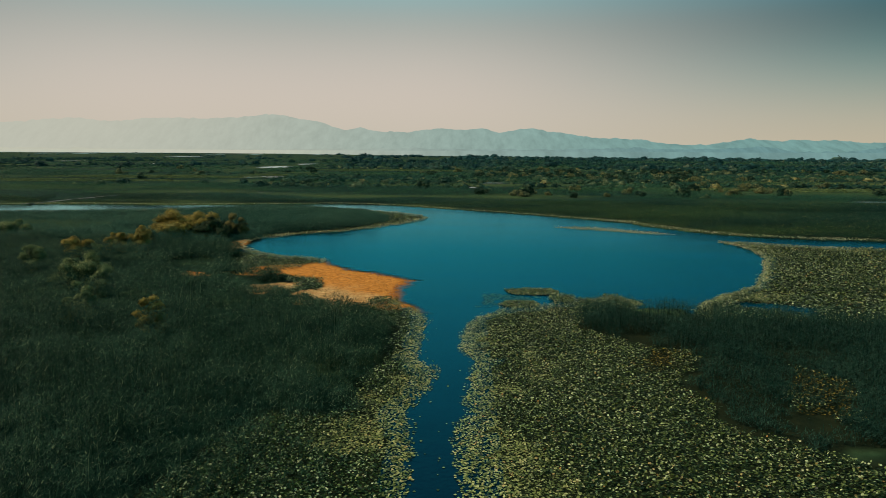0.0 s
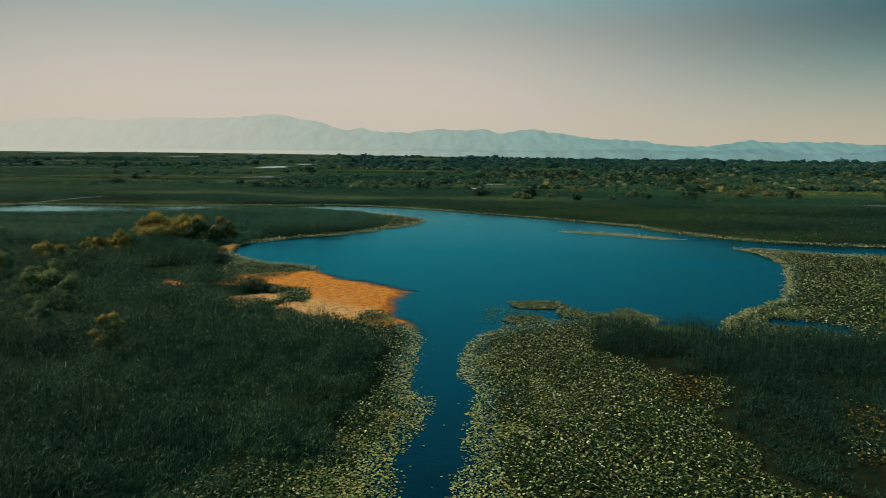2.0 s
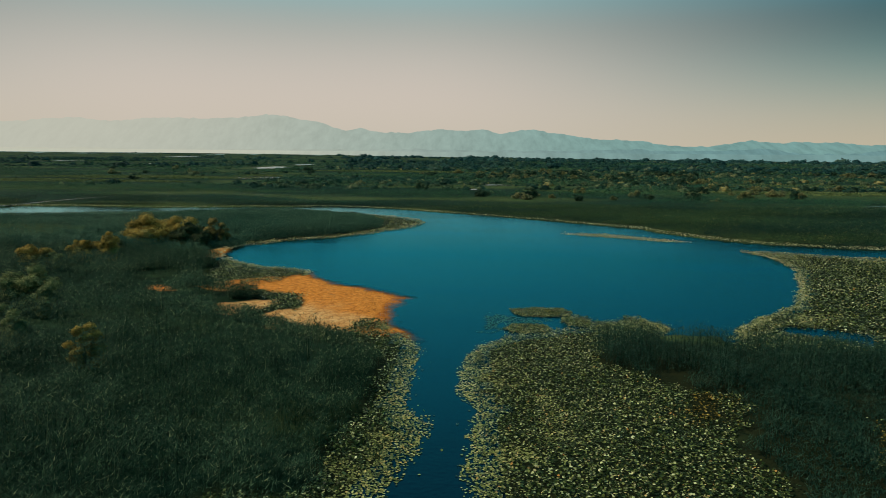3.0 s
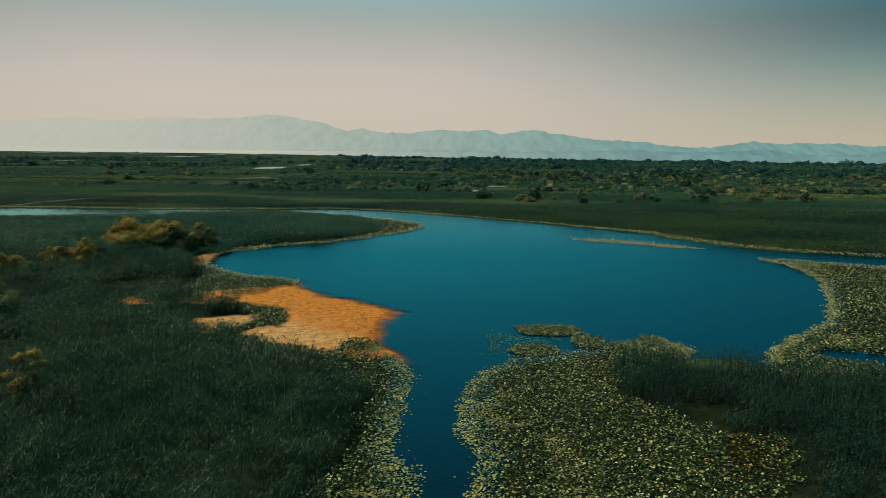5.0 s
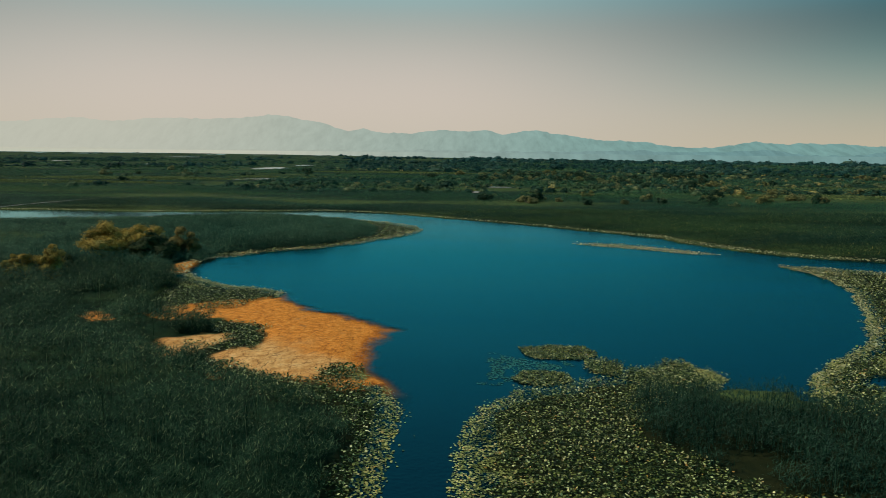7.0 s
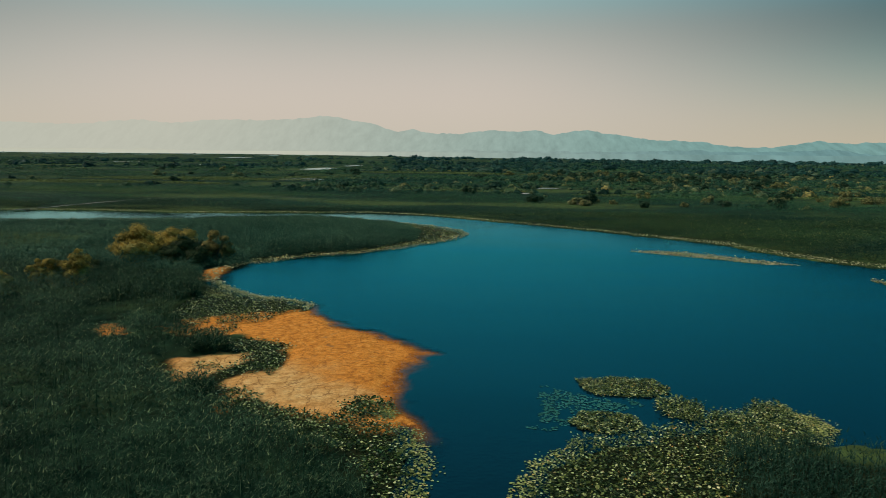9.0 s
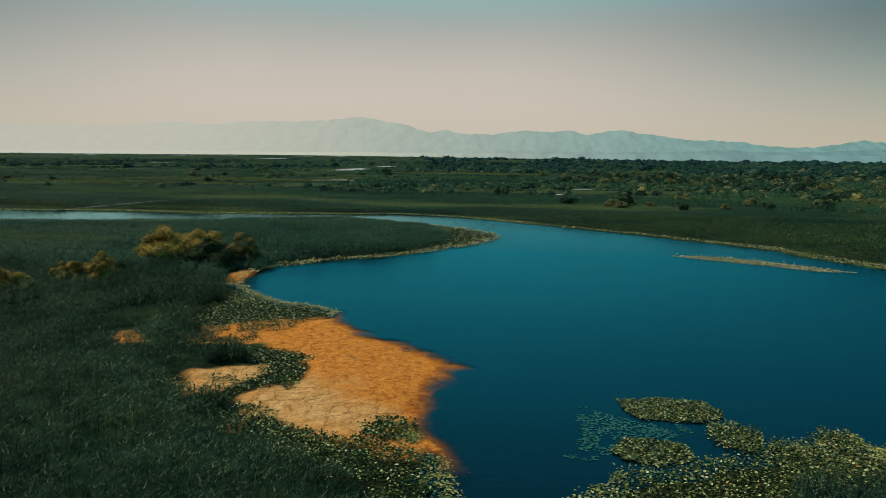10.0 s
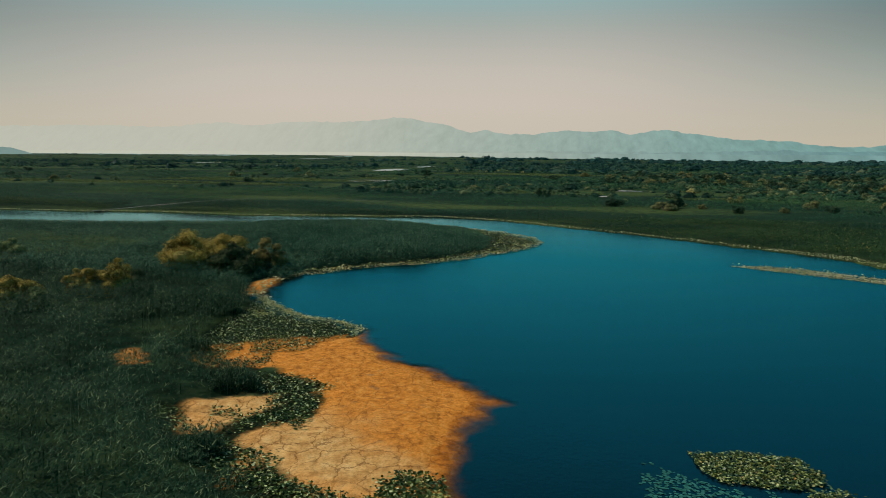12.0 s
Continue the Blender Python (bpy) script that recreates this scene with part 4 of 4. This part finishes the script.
lily_bed((-14, 58, -22, 40), 14, 0.17, PAD, "green lily leaves beside the channel", 10, aside=True)


lily_bed((26, 60, 66, 128), 30, 0.12, PAD_PALE, "pale fringe of flat lily leaves along the shore", 12, keep=lambda x, y: (f_water(x, y) < 0.6 + 1.2 * fbm(x, y, 0.3, 83)) & (x > 26.5))


def bank_pads(box, dens, size, seed):
    x, y = scatter(*box, dens)
    ok = sight(x, y, 12)
    x, y = x[ok], y[ok]
    w = f_water(x, y)
    reach = 1.0 + 3.6 * smooth(0, 60, x) * fbm(x, y, 0.05, 81) + 1.6 * fbm(x, y, 0.1, 82)
    ok = (w > -0.3) & (w < reach) & (RNG.random(len(x)) < 0.8)
    x, y = x[ok], y[ok]
    n = len(x)
    pads("lily_bed", x, y, size * RNG.uniform(0.6, 1.3, n), RNG.uniform(0.02, 0.2, n) + 0.15, np.abs(RNG.normal(0, 0.3, n)).clip(0, 1), PAD_PALE, "pale lily leaves fringing the far bank", np.full(n, 0.75), seed)


bank_pads((-240, 170, 108, 214), 8.0, 0.18, 7)
lily_bed((-44, -18, 92, 120), 60, 0.10, PAD_PALE, "pale fringe of flat lily leaves along the spit", 14, keep=lambda x, y: (f_water(x, y) < 0.35 + 0.7 * fbm(x, y, 0.4, 84)) & (y > 95.5))

# these leaves lie just above the water; its tint is put into their colour
x, y = scatter(0, 12, 67, 79, 30)
ok = (f_sunk(x, y) < 0) & (fbm(x, y, 0.8, 91) > 0.42)
x, y = x[ok], y[ok]
pads("sunken_lily_bed", x, y, 0.105 * RNG.uniform(0.6, 1.3, len(x)), RNG.uniform(0.004, 0.03, len(x)), np.full(len(x), 0.0), PAD_SUNK, "lily leaves afloat, coloured as if sunk just under the water", np.zeros(len(x)), 9)


for plan in (PATCH_NORTH, PATCH_SOUTH):
    px, py = np.array(plan).T
    x, y = scatter(px.min() - 0.3, px.max() + 0.3, py.min() - 0.3, py.max() + 0.3, 150)
    ok = signed(plan, x + 0.5 * (fbm(x, y, 1.1, 93) - 0.5), y + 0.5 * (fbm(x, y, 1.1, 94) - 0.5)) < 0.1
    x, y = x[ok], y[ok]
    pads("lily_bed", x, y, 0.075 * RNG.uniform(0.7, 1.3, len(x)), RNG.uniform(0.02, 0.16, len(x)), np.abs(RNG.normal(0.3, 0.35, len(x))).clip(0, 1.1), PAD, "thick mat of small lily leaves afloat in the lake", np.full(len(x), 0.1), 41)

# ---- shrubs ----
def part(name, data, parent, label="", at=None):
    ob = new(name, data)
    ob.parent = parent
    if at is not None:
        ob.matrix_basis = at
    if label:
        tagged(ob, label)
    return ob


def limb_mesh(points, radii, sides=6):
    """A tapered limb through a few points."""
    pts = [Vector(p) for p in points]
    v, loops, sizes = [], [], []
    for k, p in enumerate(pts):
        d = (pts[min(k + 1, len(pts) - 1)] - pts[max(k - 1, 0)]).normalized()
        u = d.orthogonal().normalized()
        t = d.cross(u)
        for s in range(sides):
            a = 2 * math.pi * s / sides
            v.append(p + radii[k] * (math.cos(a) * u + math.sin(a) * t))
    for k in range(len(pts) - 1):
        for s in range(sides):
            s2 = (s + 1) % sides
            loops += [k * sides + s, k * sides + s2, (k + 1) * sides + s2, (k + 1) * sides + s]
            sizes.append(4)
    return mesh_np("limb", np.array([tuple(q) for q in v]), np.array(sizes), np.array(loops), BARK, flat=False)


def dome_faces(n, rings, seg):
    """Corners of n lumpy domes, each of a top and a few rings."""
    per = 1 + rings * seg
    k = np.arange(seg)
    k2 = (k + 1) % seg
    top = np.stack([np.zeros(seg, int), 1 + k, 1 + k2], -1)
    quads = np.concatenate([np.stack([1 + q * seg + k, 1 + (q + 1) * seg + k, 1 + (q + 1) * seg + k2, 1 + q * seg + k2], -1) for q in range(rings - 1)])
    base = np.arange(n)[:, None, None] * per
    loops = np.concatenate([(base + top).reshape(n, -1), (base + quads).reshape(n, -1)], 1)
    sizes = np.tile(np.concatenate([np.full(seg, 3), np.full(len(quads), 4)]), n)
    return sizes, loops.ravel(), per


def dome_points(r, n, rings, seg, rough):
    """Unit domes with uneven skin: (n, points, 3)."""
    th = np.concatenate([[0.0], np.repeat(np.linspace(0.5, 1.75, rings), seg)])
    ph = np.concatenate([[0.0], np.tile(np.arange(seg) * 2 * math.pi / seg, rings)])
    d = np.stack([np.sin(th) * np.cos(ph), np.sin(th) * np.sin(ph), np.cos(th)], -1)
    return d[None] * (1 + rough * r.uniform(-1, 1, (n, len(th), 1)))


def crown_mesh(lobes, leaves, leaf, material, seed):
    """Many small leaves laid over uneven lobes, round an added core that blocks light."""
    r = np.random.default_rng(seed)
    lob = np.array(lobes)
    share = lob[:, 3] ** 2
    which = r.choice(len(lob), leaves, p=share / share.sum())
    d = r.normal(size=(leaves, 3))
    d[:, 2] = np.where(r.random(leaves) < 0.6, np.abs(d[:, 2]), d[:, 2])
    d /= np.linalg.norm(d, axis=1)[:, None]
    bumpy = 0.70 + 0.55 * vnoise(d[:, 0] * 2.6 + which * 7, d[:, 1] * 2.6 + d[:, 2] * 2.1, 1.0, seed % 50)
    rad = lob[which, 3] * bumpy * r.uniform(0.55, 1.15, leaves) ** 0.5
    c = lob[which, :3] + d * rad[:, None] * np.array([1, 1, 0.82])
    c[:, 2] = np.maximum(c[:, 2], 0.15)
    up = d + np.array([0, 0, 0.25]) + 0.28 * r.normal(size=(leaves, 3))
    a = np.cross(up, r.normal(size=(leaves, 3)))
    a /= np.linalg.norm(a, axis=1)[:, None]
    b = np.cross(a, up)
    b /= np.linalg.norm(b, axis=1)[:, None] + 1e-9
    ln = leaf * r.uniform(0.6, 1.5, leaves)[:, None]
    v = np.stack([c - a * ln, c + b * ln * 0.8, c + a * ln], 1).reshape(-1, 3)
    core = dome_points(r, len(lob), 4, 9, 0.14) * (lob[:, 3] * 0.66)[:, None, None] * np.array([1, 1, 0.82]) + lob[:, None, :3]
    core[..., 2] = np.maximum(core[..., 2], 0.05)
    sizes, loops, _ = dome_faces(len(lob), 4, 9)
    me = mesh_np("crown", np.concatenate([v, core.reshape(-1, 3)]), np.concatenate([np.full(leaves, 3), sizes]), np.concatenate([np.arange(leaves * 3), loops + leaves * 3]), material)
    return me


def shrub(name, radius, height, material, leaves, leaf, seed, label, category="shrub", group="", lobes=9, limbs=4):
    """A bushy willow: short stems that fork from the ground, under an uneven crown."""
    r = random.Random(seed)
    root = tagged(new(name), label, category, group)
    made = []
    for k in range(int(lobes * 1.5)):
        a, q = r.uniform(0, 2 * math.pi), radius * math.sqrt(r.uniform(0.02, 0.8))
        size = radius * r.uniform(0.22, 0.42)
        top = height * (1 - 0.5 * (q / radius) ** 2) * r.uniform(0.62, 1.08)
        made.append((q * math.cos(a), q * math.sin(a), max(size * 0.5, top - size * 0.82), size))
        if q < 0.85 * radius:
            made.append((q * math.cos(a) * 0.9, q * math.sin(a) * 0.9, max(size * 0.5, (top - size) * 0.5), size * 0.95))
    for k in range(limbs):
        lx, ly, lz, _ = made[(k * 2) % len(made)]
        part("trunk" if k == 0 else "limb", limb_mesh([(0, 0, -0.1), (lx * 0.3, ly * 0.3, lz * 0.45), (lx, ly, lz)], [0.05 * radius ** 0.5 + 0.03, 0.07, 0.02]), root)
    part("crown", crown_mesh(made, leaves, leaf, material, seed), root)
    return root


def plant(ob, x, y, turn=0.0, size=1.0, squash=1.0):
    ob.matrix_basis = Matrix.LocRotScale((x, y, 0.12), Euler((0, 0, turn)), (size, size, size * squash))
    return ob


plant(shrub("willow_bush", 4.8, 5.8, WILLOW_GOLD, 22000, 0.15, 1, "large golden willow bush above the reeds", lobes=16, limbs=6), -58.0, 123)
plant(shrub("willow_bush", 3.6, 5.6, WILLOW_GOLD, 12000, 0.15, 2, "golden willow bush beside a larger one", lobes=11), -52.4, 124.5)
plant(shrub("willow_bush", 3.6, 4.9, WILLOW_DARK, 10000, 0.15, 3, "dark green willow bush at the lake corner", lobes=10), -49.0, 120.5)
plant(shrub("willow_bush", 2.6, 4.6, WILLOW_BROWN, 7000, 0.14, 12, "brownish thin willow bush at the lake corner", lobes=9), -46.8, 124.5)
plant(shrub("willow_bush", 2.2, 4.6, WILLOW_GOLD, 7500, 0.13, 4, "low golden willow bush in the reeds", lobes=8), -56.2, 104.6)
plant(shrub("willow_bush", 1.9, 3.6, WILLOW_GOLD, 6000, 0.13, 5, "low golden willow bush in the reeds", lobes=7), -59.4, 103.4)
plant(shrub("willow_bush", 2.4, 3.0, WILLOW_DARK, 6000, 0.13, 13, "low dark willow bush before a golden one", lobes=8), -57.0, 108.0)
plant(shrub("willow_bush", 2.3, 4.4, WILLOW_GOLD, 8000, 0.12, 6, "golden willow bush standing alone in reeds", lobes=9), -62.2, 97.0)
plant(shrub("willow_bush", 1.5, 3.2, WILLOW_GREEN, 4500, 0.12, 14, "small sage willow bush beside a golden one", lobes=7), -59.2, 95.6)
plant(shrub("willow_bush", 3.3, 5.2, WILLOW_GREEN, 15000, 0.11, 7, "grey-green willow bush standing in reeds", lobes=11), -47.4, 73.5)
plant(shrub("willow_bush", 1.8, 3.4, WILLOW_GREEN, 6000, 0.10, 15, "low grey-green willow bush in reeds", lobes=7), -44.0, 71.0)
plant(shrub("willow_bush", 1.7, 4.4, WILLOW_GREEN, 8500, 0.09, 8, "grey-green willow bush standing in reeds", lobes=8), -38.4, 58.0)
plant(shrub("willow_bush", 1.5, 3.8, WILLOW_GOLD, 8000, 0.08, 9, "small golden bush half sunk in reeds", lobes=8), -29.6, 55.0)
plant(shrub("willow_bush", 2.2, 3.8, WILLOW_GREEN, 7500, 0.11, 10, "green willow bush standing in reeds", lobes=8), -63.0, 87.5)
plant(shrub("willow_bush", 3.0, 4.6, WILLOW_GREEN, 7500, 0.15, 11, "dull green willow bush far in the reeds", lobes=9), -91, 122)


def rush_clump(x, y, rx, ry, tall, count, seed, label):
    """A clump of tall upright rushes, standing above the reeds round it."""
    r = np.random.default_rng(seed)
    a, q = r.uniform(0, 2 * math.pi, count), np.sqrt(r.random(count))
    h = tall * (1 - 0.45 * q ** 2) * r.uniform(0.75, 1.1, count)
    ob = blades("rush_clump", q * np.cos(a) * rx, q * np.sin(a) * ry, np.zeros(count), h, np.full(count, 0.05), REED, label, "rushes", 0.3, seed, 0.95, 0.1)
    ob.location = (x, y, 0.05)
    del ob["kind"]


rush_clump(-42.0, 100.5, 5.0, 2.6, 2.9, 4200, 3, "dark tall rush clump at the lake edge")
rush_clump(-47.5, 98.5, 3.4, 2.4, 2.7, 2600, 4, "dark rush clump standing among reeds")
rush_clump(-25.9, 80.6, 2.0, 1.4, 2.1, 1700, 5, "dark rush clump beside the mud flat")
rush_clump(-22.2, 70.8, 1.5, 1.1, 1.9, 1100, 6, "dark rush clump at the edge of the mud")
rush_clump(-34.5, 87.5, 2.2, 1.6, 2.2, 1500, 7, "dark rush clump among lily leaves")

x, y = scatter(-10.6, -6.4, 70.2, 72.8, 70)
ok = signed(MUD_CLUMP, x, y) < 0.15
x, y = x[ok], y[ok]
pads("lily_bed", x, y, 0.10 * RNG.uniform(0.7, 1.3, len(x)), RNG.uniform(0.05, 0.5, len(x)), np.abs(RNG.normal(0.4, 0.4, len(x))).clip(0, 1.2), PAD_DARK, "dark clump of raised lily leaves on the mud", np.zeros(len(x)), 31)
KINDS = []
for k in range(6):
    gold = k in (0, 2, 3)
    KINDS.append(shrub("marsh_bush", 3.0, 3.2 + 0.5 * (k % 3), SAGE_LEAF if gold else FAR_LEAF, 2200, 0.22, 40 + k, "pale sage green bush in the far marsh" if gold else "dark green bush in the far marsh", "shrub", "bushes of the far marsh", lobes=7, limbs=3))
first = [(66, 262), (84, 250), (106, 256), (48, 285), (128, 262), (-20, 300)]
for ob, (bx, by) in zip(KINDS, first):
    plant(ob, bx, by, 0.4 * bx, 1.0)
rb = random.Random(5)
placed = 0
while placed < 280:
    by = 242 + 330 * rb.random() ** 0.9
    bx = rb.uniform(-1.15, 0.8) * (by + 8)
    thick = float(fbm(np.array([bx]), np.array([by]), 0.012, 95)[0])
    if rb.random() > (0.07 + 0.9 * (bx > 0.02 * by)) * (thick > 0.42):
        continue
    if not (off_pools(np.array([bx]), np.array([by]))[0] and off_meadow(np.array([bx]), np.array([by]))[0]):
        continue
    s = rb.uniform(0.5, 1.35)
    k = rb.choice([0, 0, 1, 2, 3, 4, 5])
    copy_thing(KINDS[k], Matrix.LocRotScale((bx, by, 0.1), Euler((0, 0, rb.uniform(0, 6.28))), None)).scale = (s, s, s * rb.uniform(0.7, 1.0))
    placed += 1


def scrub_leaf(name, stops):
    """Foliage of bushes seen far off: each bush has a tone of its own, each leaf strays a little from it."""
    m = Mat(name)
    c = m.ramp(m.attr("tone"), stops)
    c = m.mix(1.0, c, m.ramp(m.island(), [(0.0, 0.6), (1.0, 1.4)]), "MULTIPLY")
    m.set(Base_Color=c, Roughness=0.6, Specular_IOR_Level=0.03)
    return m.m


SCRUB = scrub_leaf("scrub_leaf", [(0.0, (0.012, 0.036, 0.026)), (0.40, (0.028, 0.060, 0.038)), (0.60, (0.065, 0.095, 0.048)), (0.80, (0.15, 0.165, 0.082)), (1.0, (0.29, 0.225, 0.075))])
# the teal of these two leaf colours is distance haze, painted in
SCRUB_HAZED = scrub_leaf("hazed_scrub_leaf", [(0.0, (0.008, 0.034, 0.032)), (0.5, (0.020, 0.055, 0.046)), (0.8, (0.055, 0.092, 0.064)), (1.0, (0.15, 0.15, 0.08))])
WOODS_HAZED = scrub_leaf("hazed_wood_leaf", [(0.0, (0.010, 0.040, 0.040)), (0.7, (0.024, 0.066, 0.060)), (1.0, (0.07, 0.11, 0.075))])


def far_shrubs(name, count, y0, y1, size, tall, label, seed, leaves=26, rightward=0.0, leaf=0.2, material=SCRUB, skew=1.1, gold=0.5):
    """Shrubs too many and too far to count, as one mass: lumpy crowns with loose leaves on them."""
    r = np.random.default_rng(seed)
    y = y0 + (y1 - y0) * r.random(count * 4) ** skew
    x = r.uniform(-1.25, 0.85, count * 4) * y
    keep = fbm(x, y * 0.6, 0.010, 97, 5) + 0.16 * np.clip(x / y + rightward, -1, 1) > r.uniform(0.44, 0.58, count * 4)
    keep &= off_pools(x, y) & off_meadow(x, y)
    x, y = x[keep][:count], y[keep][:count]
    n = len(x)
    s = size * r.lognormal(0, 0.38, n) * np.where((x < -0.2 * y) & (y > 1200), 0.45, 1.0)
    drift = fbm(x, y, 0.008, 99, 3)
    tone = np.clip(0.30 + gold * (drift - 0.42) * 3 + 0.30 * np.clip(x / y + 0.1, -0.5, 0.5) + r.normal(0, 0.24, n), 0, 1)
    flat_ = np.array([1, 1, tall])
    core = dome_points(r, n, 3, 8, 0.2) * s[:, None, None] * 0.86 * flat_
    d = r.normal(size=(n, leaves, 3))
    d[..., 2] = np.abs(d[..., 2])
    d /= np.linalg.norm(d, axis=2)[..., None]
    c = d * s[:, None, None] * r.uniform(0.78, 1.12, (n, leaves, 1)) * flat_
    here = np.stack([x, y, np.full(n, 0.15)], -1)[:, None]
    c, core = c + here, core + here
    up = d + np.array([0, 0, 0.2]) + 0.25 * r.normal(size=(n, leaves, 3))
    a = np.cross(up, r.normal(size=(n, leaves, 3)))
    a /= np.linalg.norm(a, axis=2)[..., None]
    b = np.cross(a, up)
    b /= np.linalg.norm(b, axis=2)[..., None] + 1e-9
    ln = (leaf * s)[:, None, None] * r.uniform(0.7, 1.4, (n, leaves, 1))
    v = np.stack([c - a * ln, c + b * ln * 1.3, c + a * ln], 2).reshape(-1, 3)
    sizes, loops, per = dome_faces(n, 3, 8)
    # core tone is lowered: shade between the leaves put into colour
    me = mesh_np(name, np.concatenate([v, core.reshape(-1, 3)]), np.concatenate([np.full(n * leaves, 3), sizes]), np.concatenate([np.arange(n * leaves * 3), loops + n * leaves * 3]), material,
                 {"tone": np.concatenate([np.repeat(tone, leaves * 3), np.repeat(tone, per) * 0.85])})
    tagged(new(name, me), label, "shrubs", kind="stuff")


far_shrubs("far_scrub", 1500, 300, 660, 1.5, 0.8, "dark green and dull gold scrub of the far marsh", 201, 60, 0.0, 0.2)
far_shrubs("far_scrub", 3200, 600, 1300, 2.5, 0.8, "scrub of the far marsh with haze put into its colour", 202, 30, 0.25, 0.2, SCRUB_HAZED, 1.1, 0.3)
far_shrubs("far_woods", 2600, 1150, 2900, 4.4, 0.7, "treeline along the horizon with haze put into its colour", 203, 22, 0.3, 0.2, WOODS_HAZED, 1.3, 0.1)

# ---- floating lily patches, leaf by leaf ----
def single_pad(seed):
    r = random.Random(seed)
    n = 9
    v, loops, sizes = [(0, 0, 0.004)], [], []
    for k in range(n):
        a = 0.2 + (2 * math.pi - 0.4) * k / (n - 1)
        q = r.uniform(0.92, 1.06)
        v.append((q * math.cos(a), q * math.sin(a) * 0.9, 0.10 * r.uniform(0.2, 1.0)))
    for k in range(1, n):
        loops += [0, k, k + 1]
        sizes.append(3)
    m0 = mesh_np("lily_pad", np.array(v), np.array(sizes), np.array(loops), PAD_SINGLE, {"rim": np.full(len(v), 0.6)}, flat=False)
    return m0


def make_single():
    m = Mat("floating_lily_leaf")
    info = m.n.new("ShaderNodeObjectInfo")
    c = m.ramp(info.outputs["Random"], [(0.0, (0.012, 0.035, 0.010)), (0.45, (0.035, 0.065, 0.018)), (0.75, (0.10, 0.135, 0.04)), (0.92, (0.30, 0.34, 0.14)), (1.0, (0.36, 0.24, 0.05))])
    m.set(Base_Color=m.mix(1.0, c, m.ramp(m.noise(14, 4), [(0.3, 0.75), (0.7, 1.15)]), "MULTIPLY"), Roughness=0.38)
    return m.m


PAD_SINGLE = make_single()
PAD_MESHES = [single_pad(k) for k in range(5)]
rp = random.Random(9)
for plan, label, want in ((PATCH_NORTH, "floating patch of green and yellow lily leaves", 290), (PATCH_SOUTH, "small dark floating patch of lily leaves", 200)):
    pl = np.array(plan)
    cx, cy = pl.mean(0)
    bed_thing = tagged(new("lily_patch"), label, "lily pads")
    bed_thing.location = (cx, cy, 0)
    done = 0
    while done < want:
        qx, qy = rp.uniform(*(pl[:, 0].min() - 0.3, pl[:, 0].max() + 0.3)), rp.uniform(*(pl[:, 1].min() - 0.3, pl[:, 1].max() + 0.3))
        if signed(plan, np.array([qx]), np.array([qy]))[0] > rp.uniform(-0.1, 0.25):
            continue
        s = rp.uniform(0.065, 0.11)
        high = rp.random() < 0.55
        part("lily_pad", PAD_MESHES[done % 5], bed_thing, at=Matrix.LocRotScale((qx - cx, qy - cy, rp.uniform(0.05, 0.17) if high else rp.uniform(0.012, 0.04)),
             Euler((rp.gauss(0, 0.35) if high else 0.02, rp.gauss(0, 0.35) if high else 0.02, rp.uniform(0, 6.28))), (s, s, s)))
        done += 1
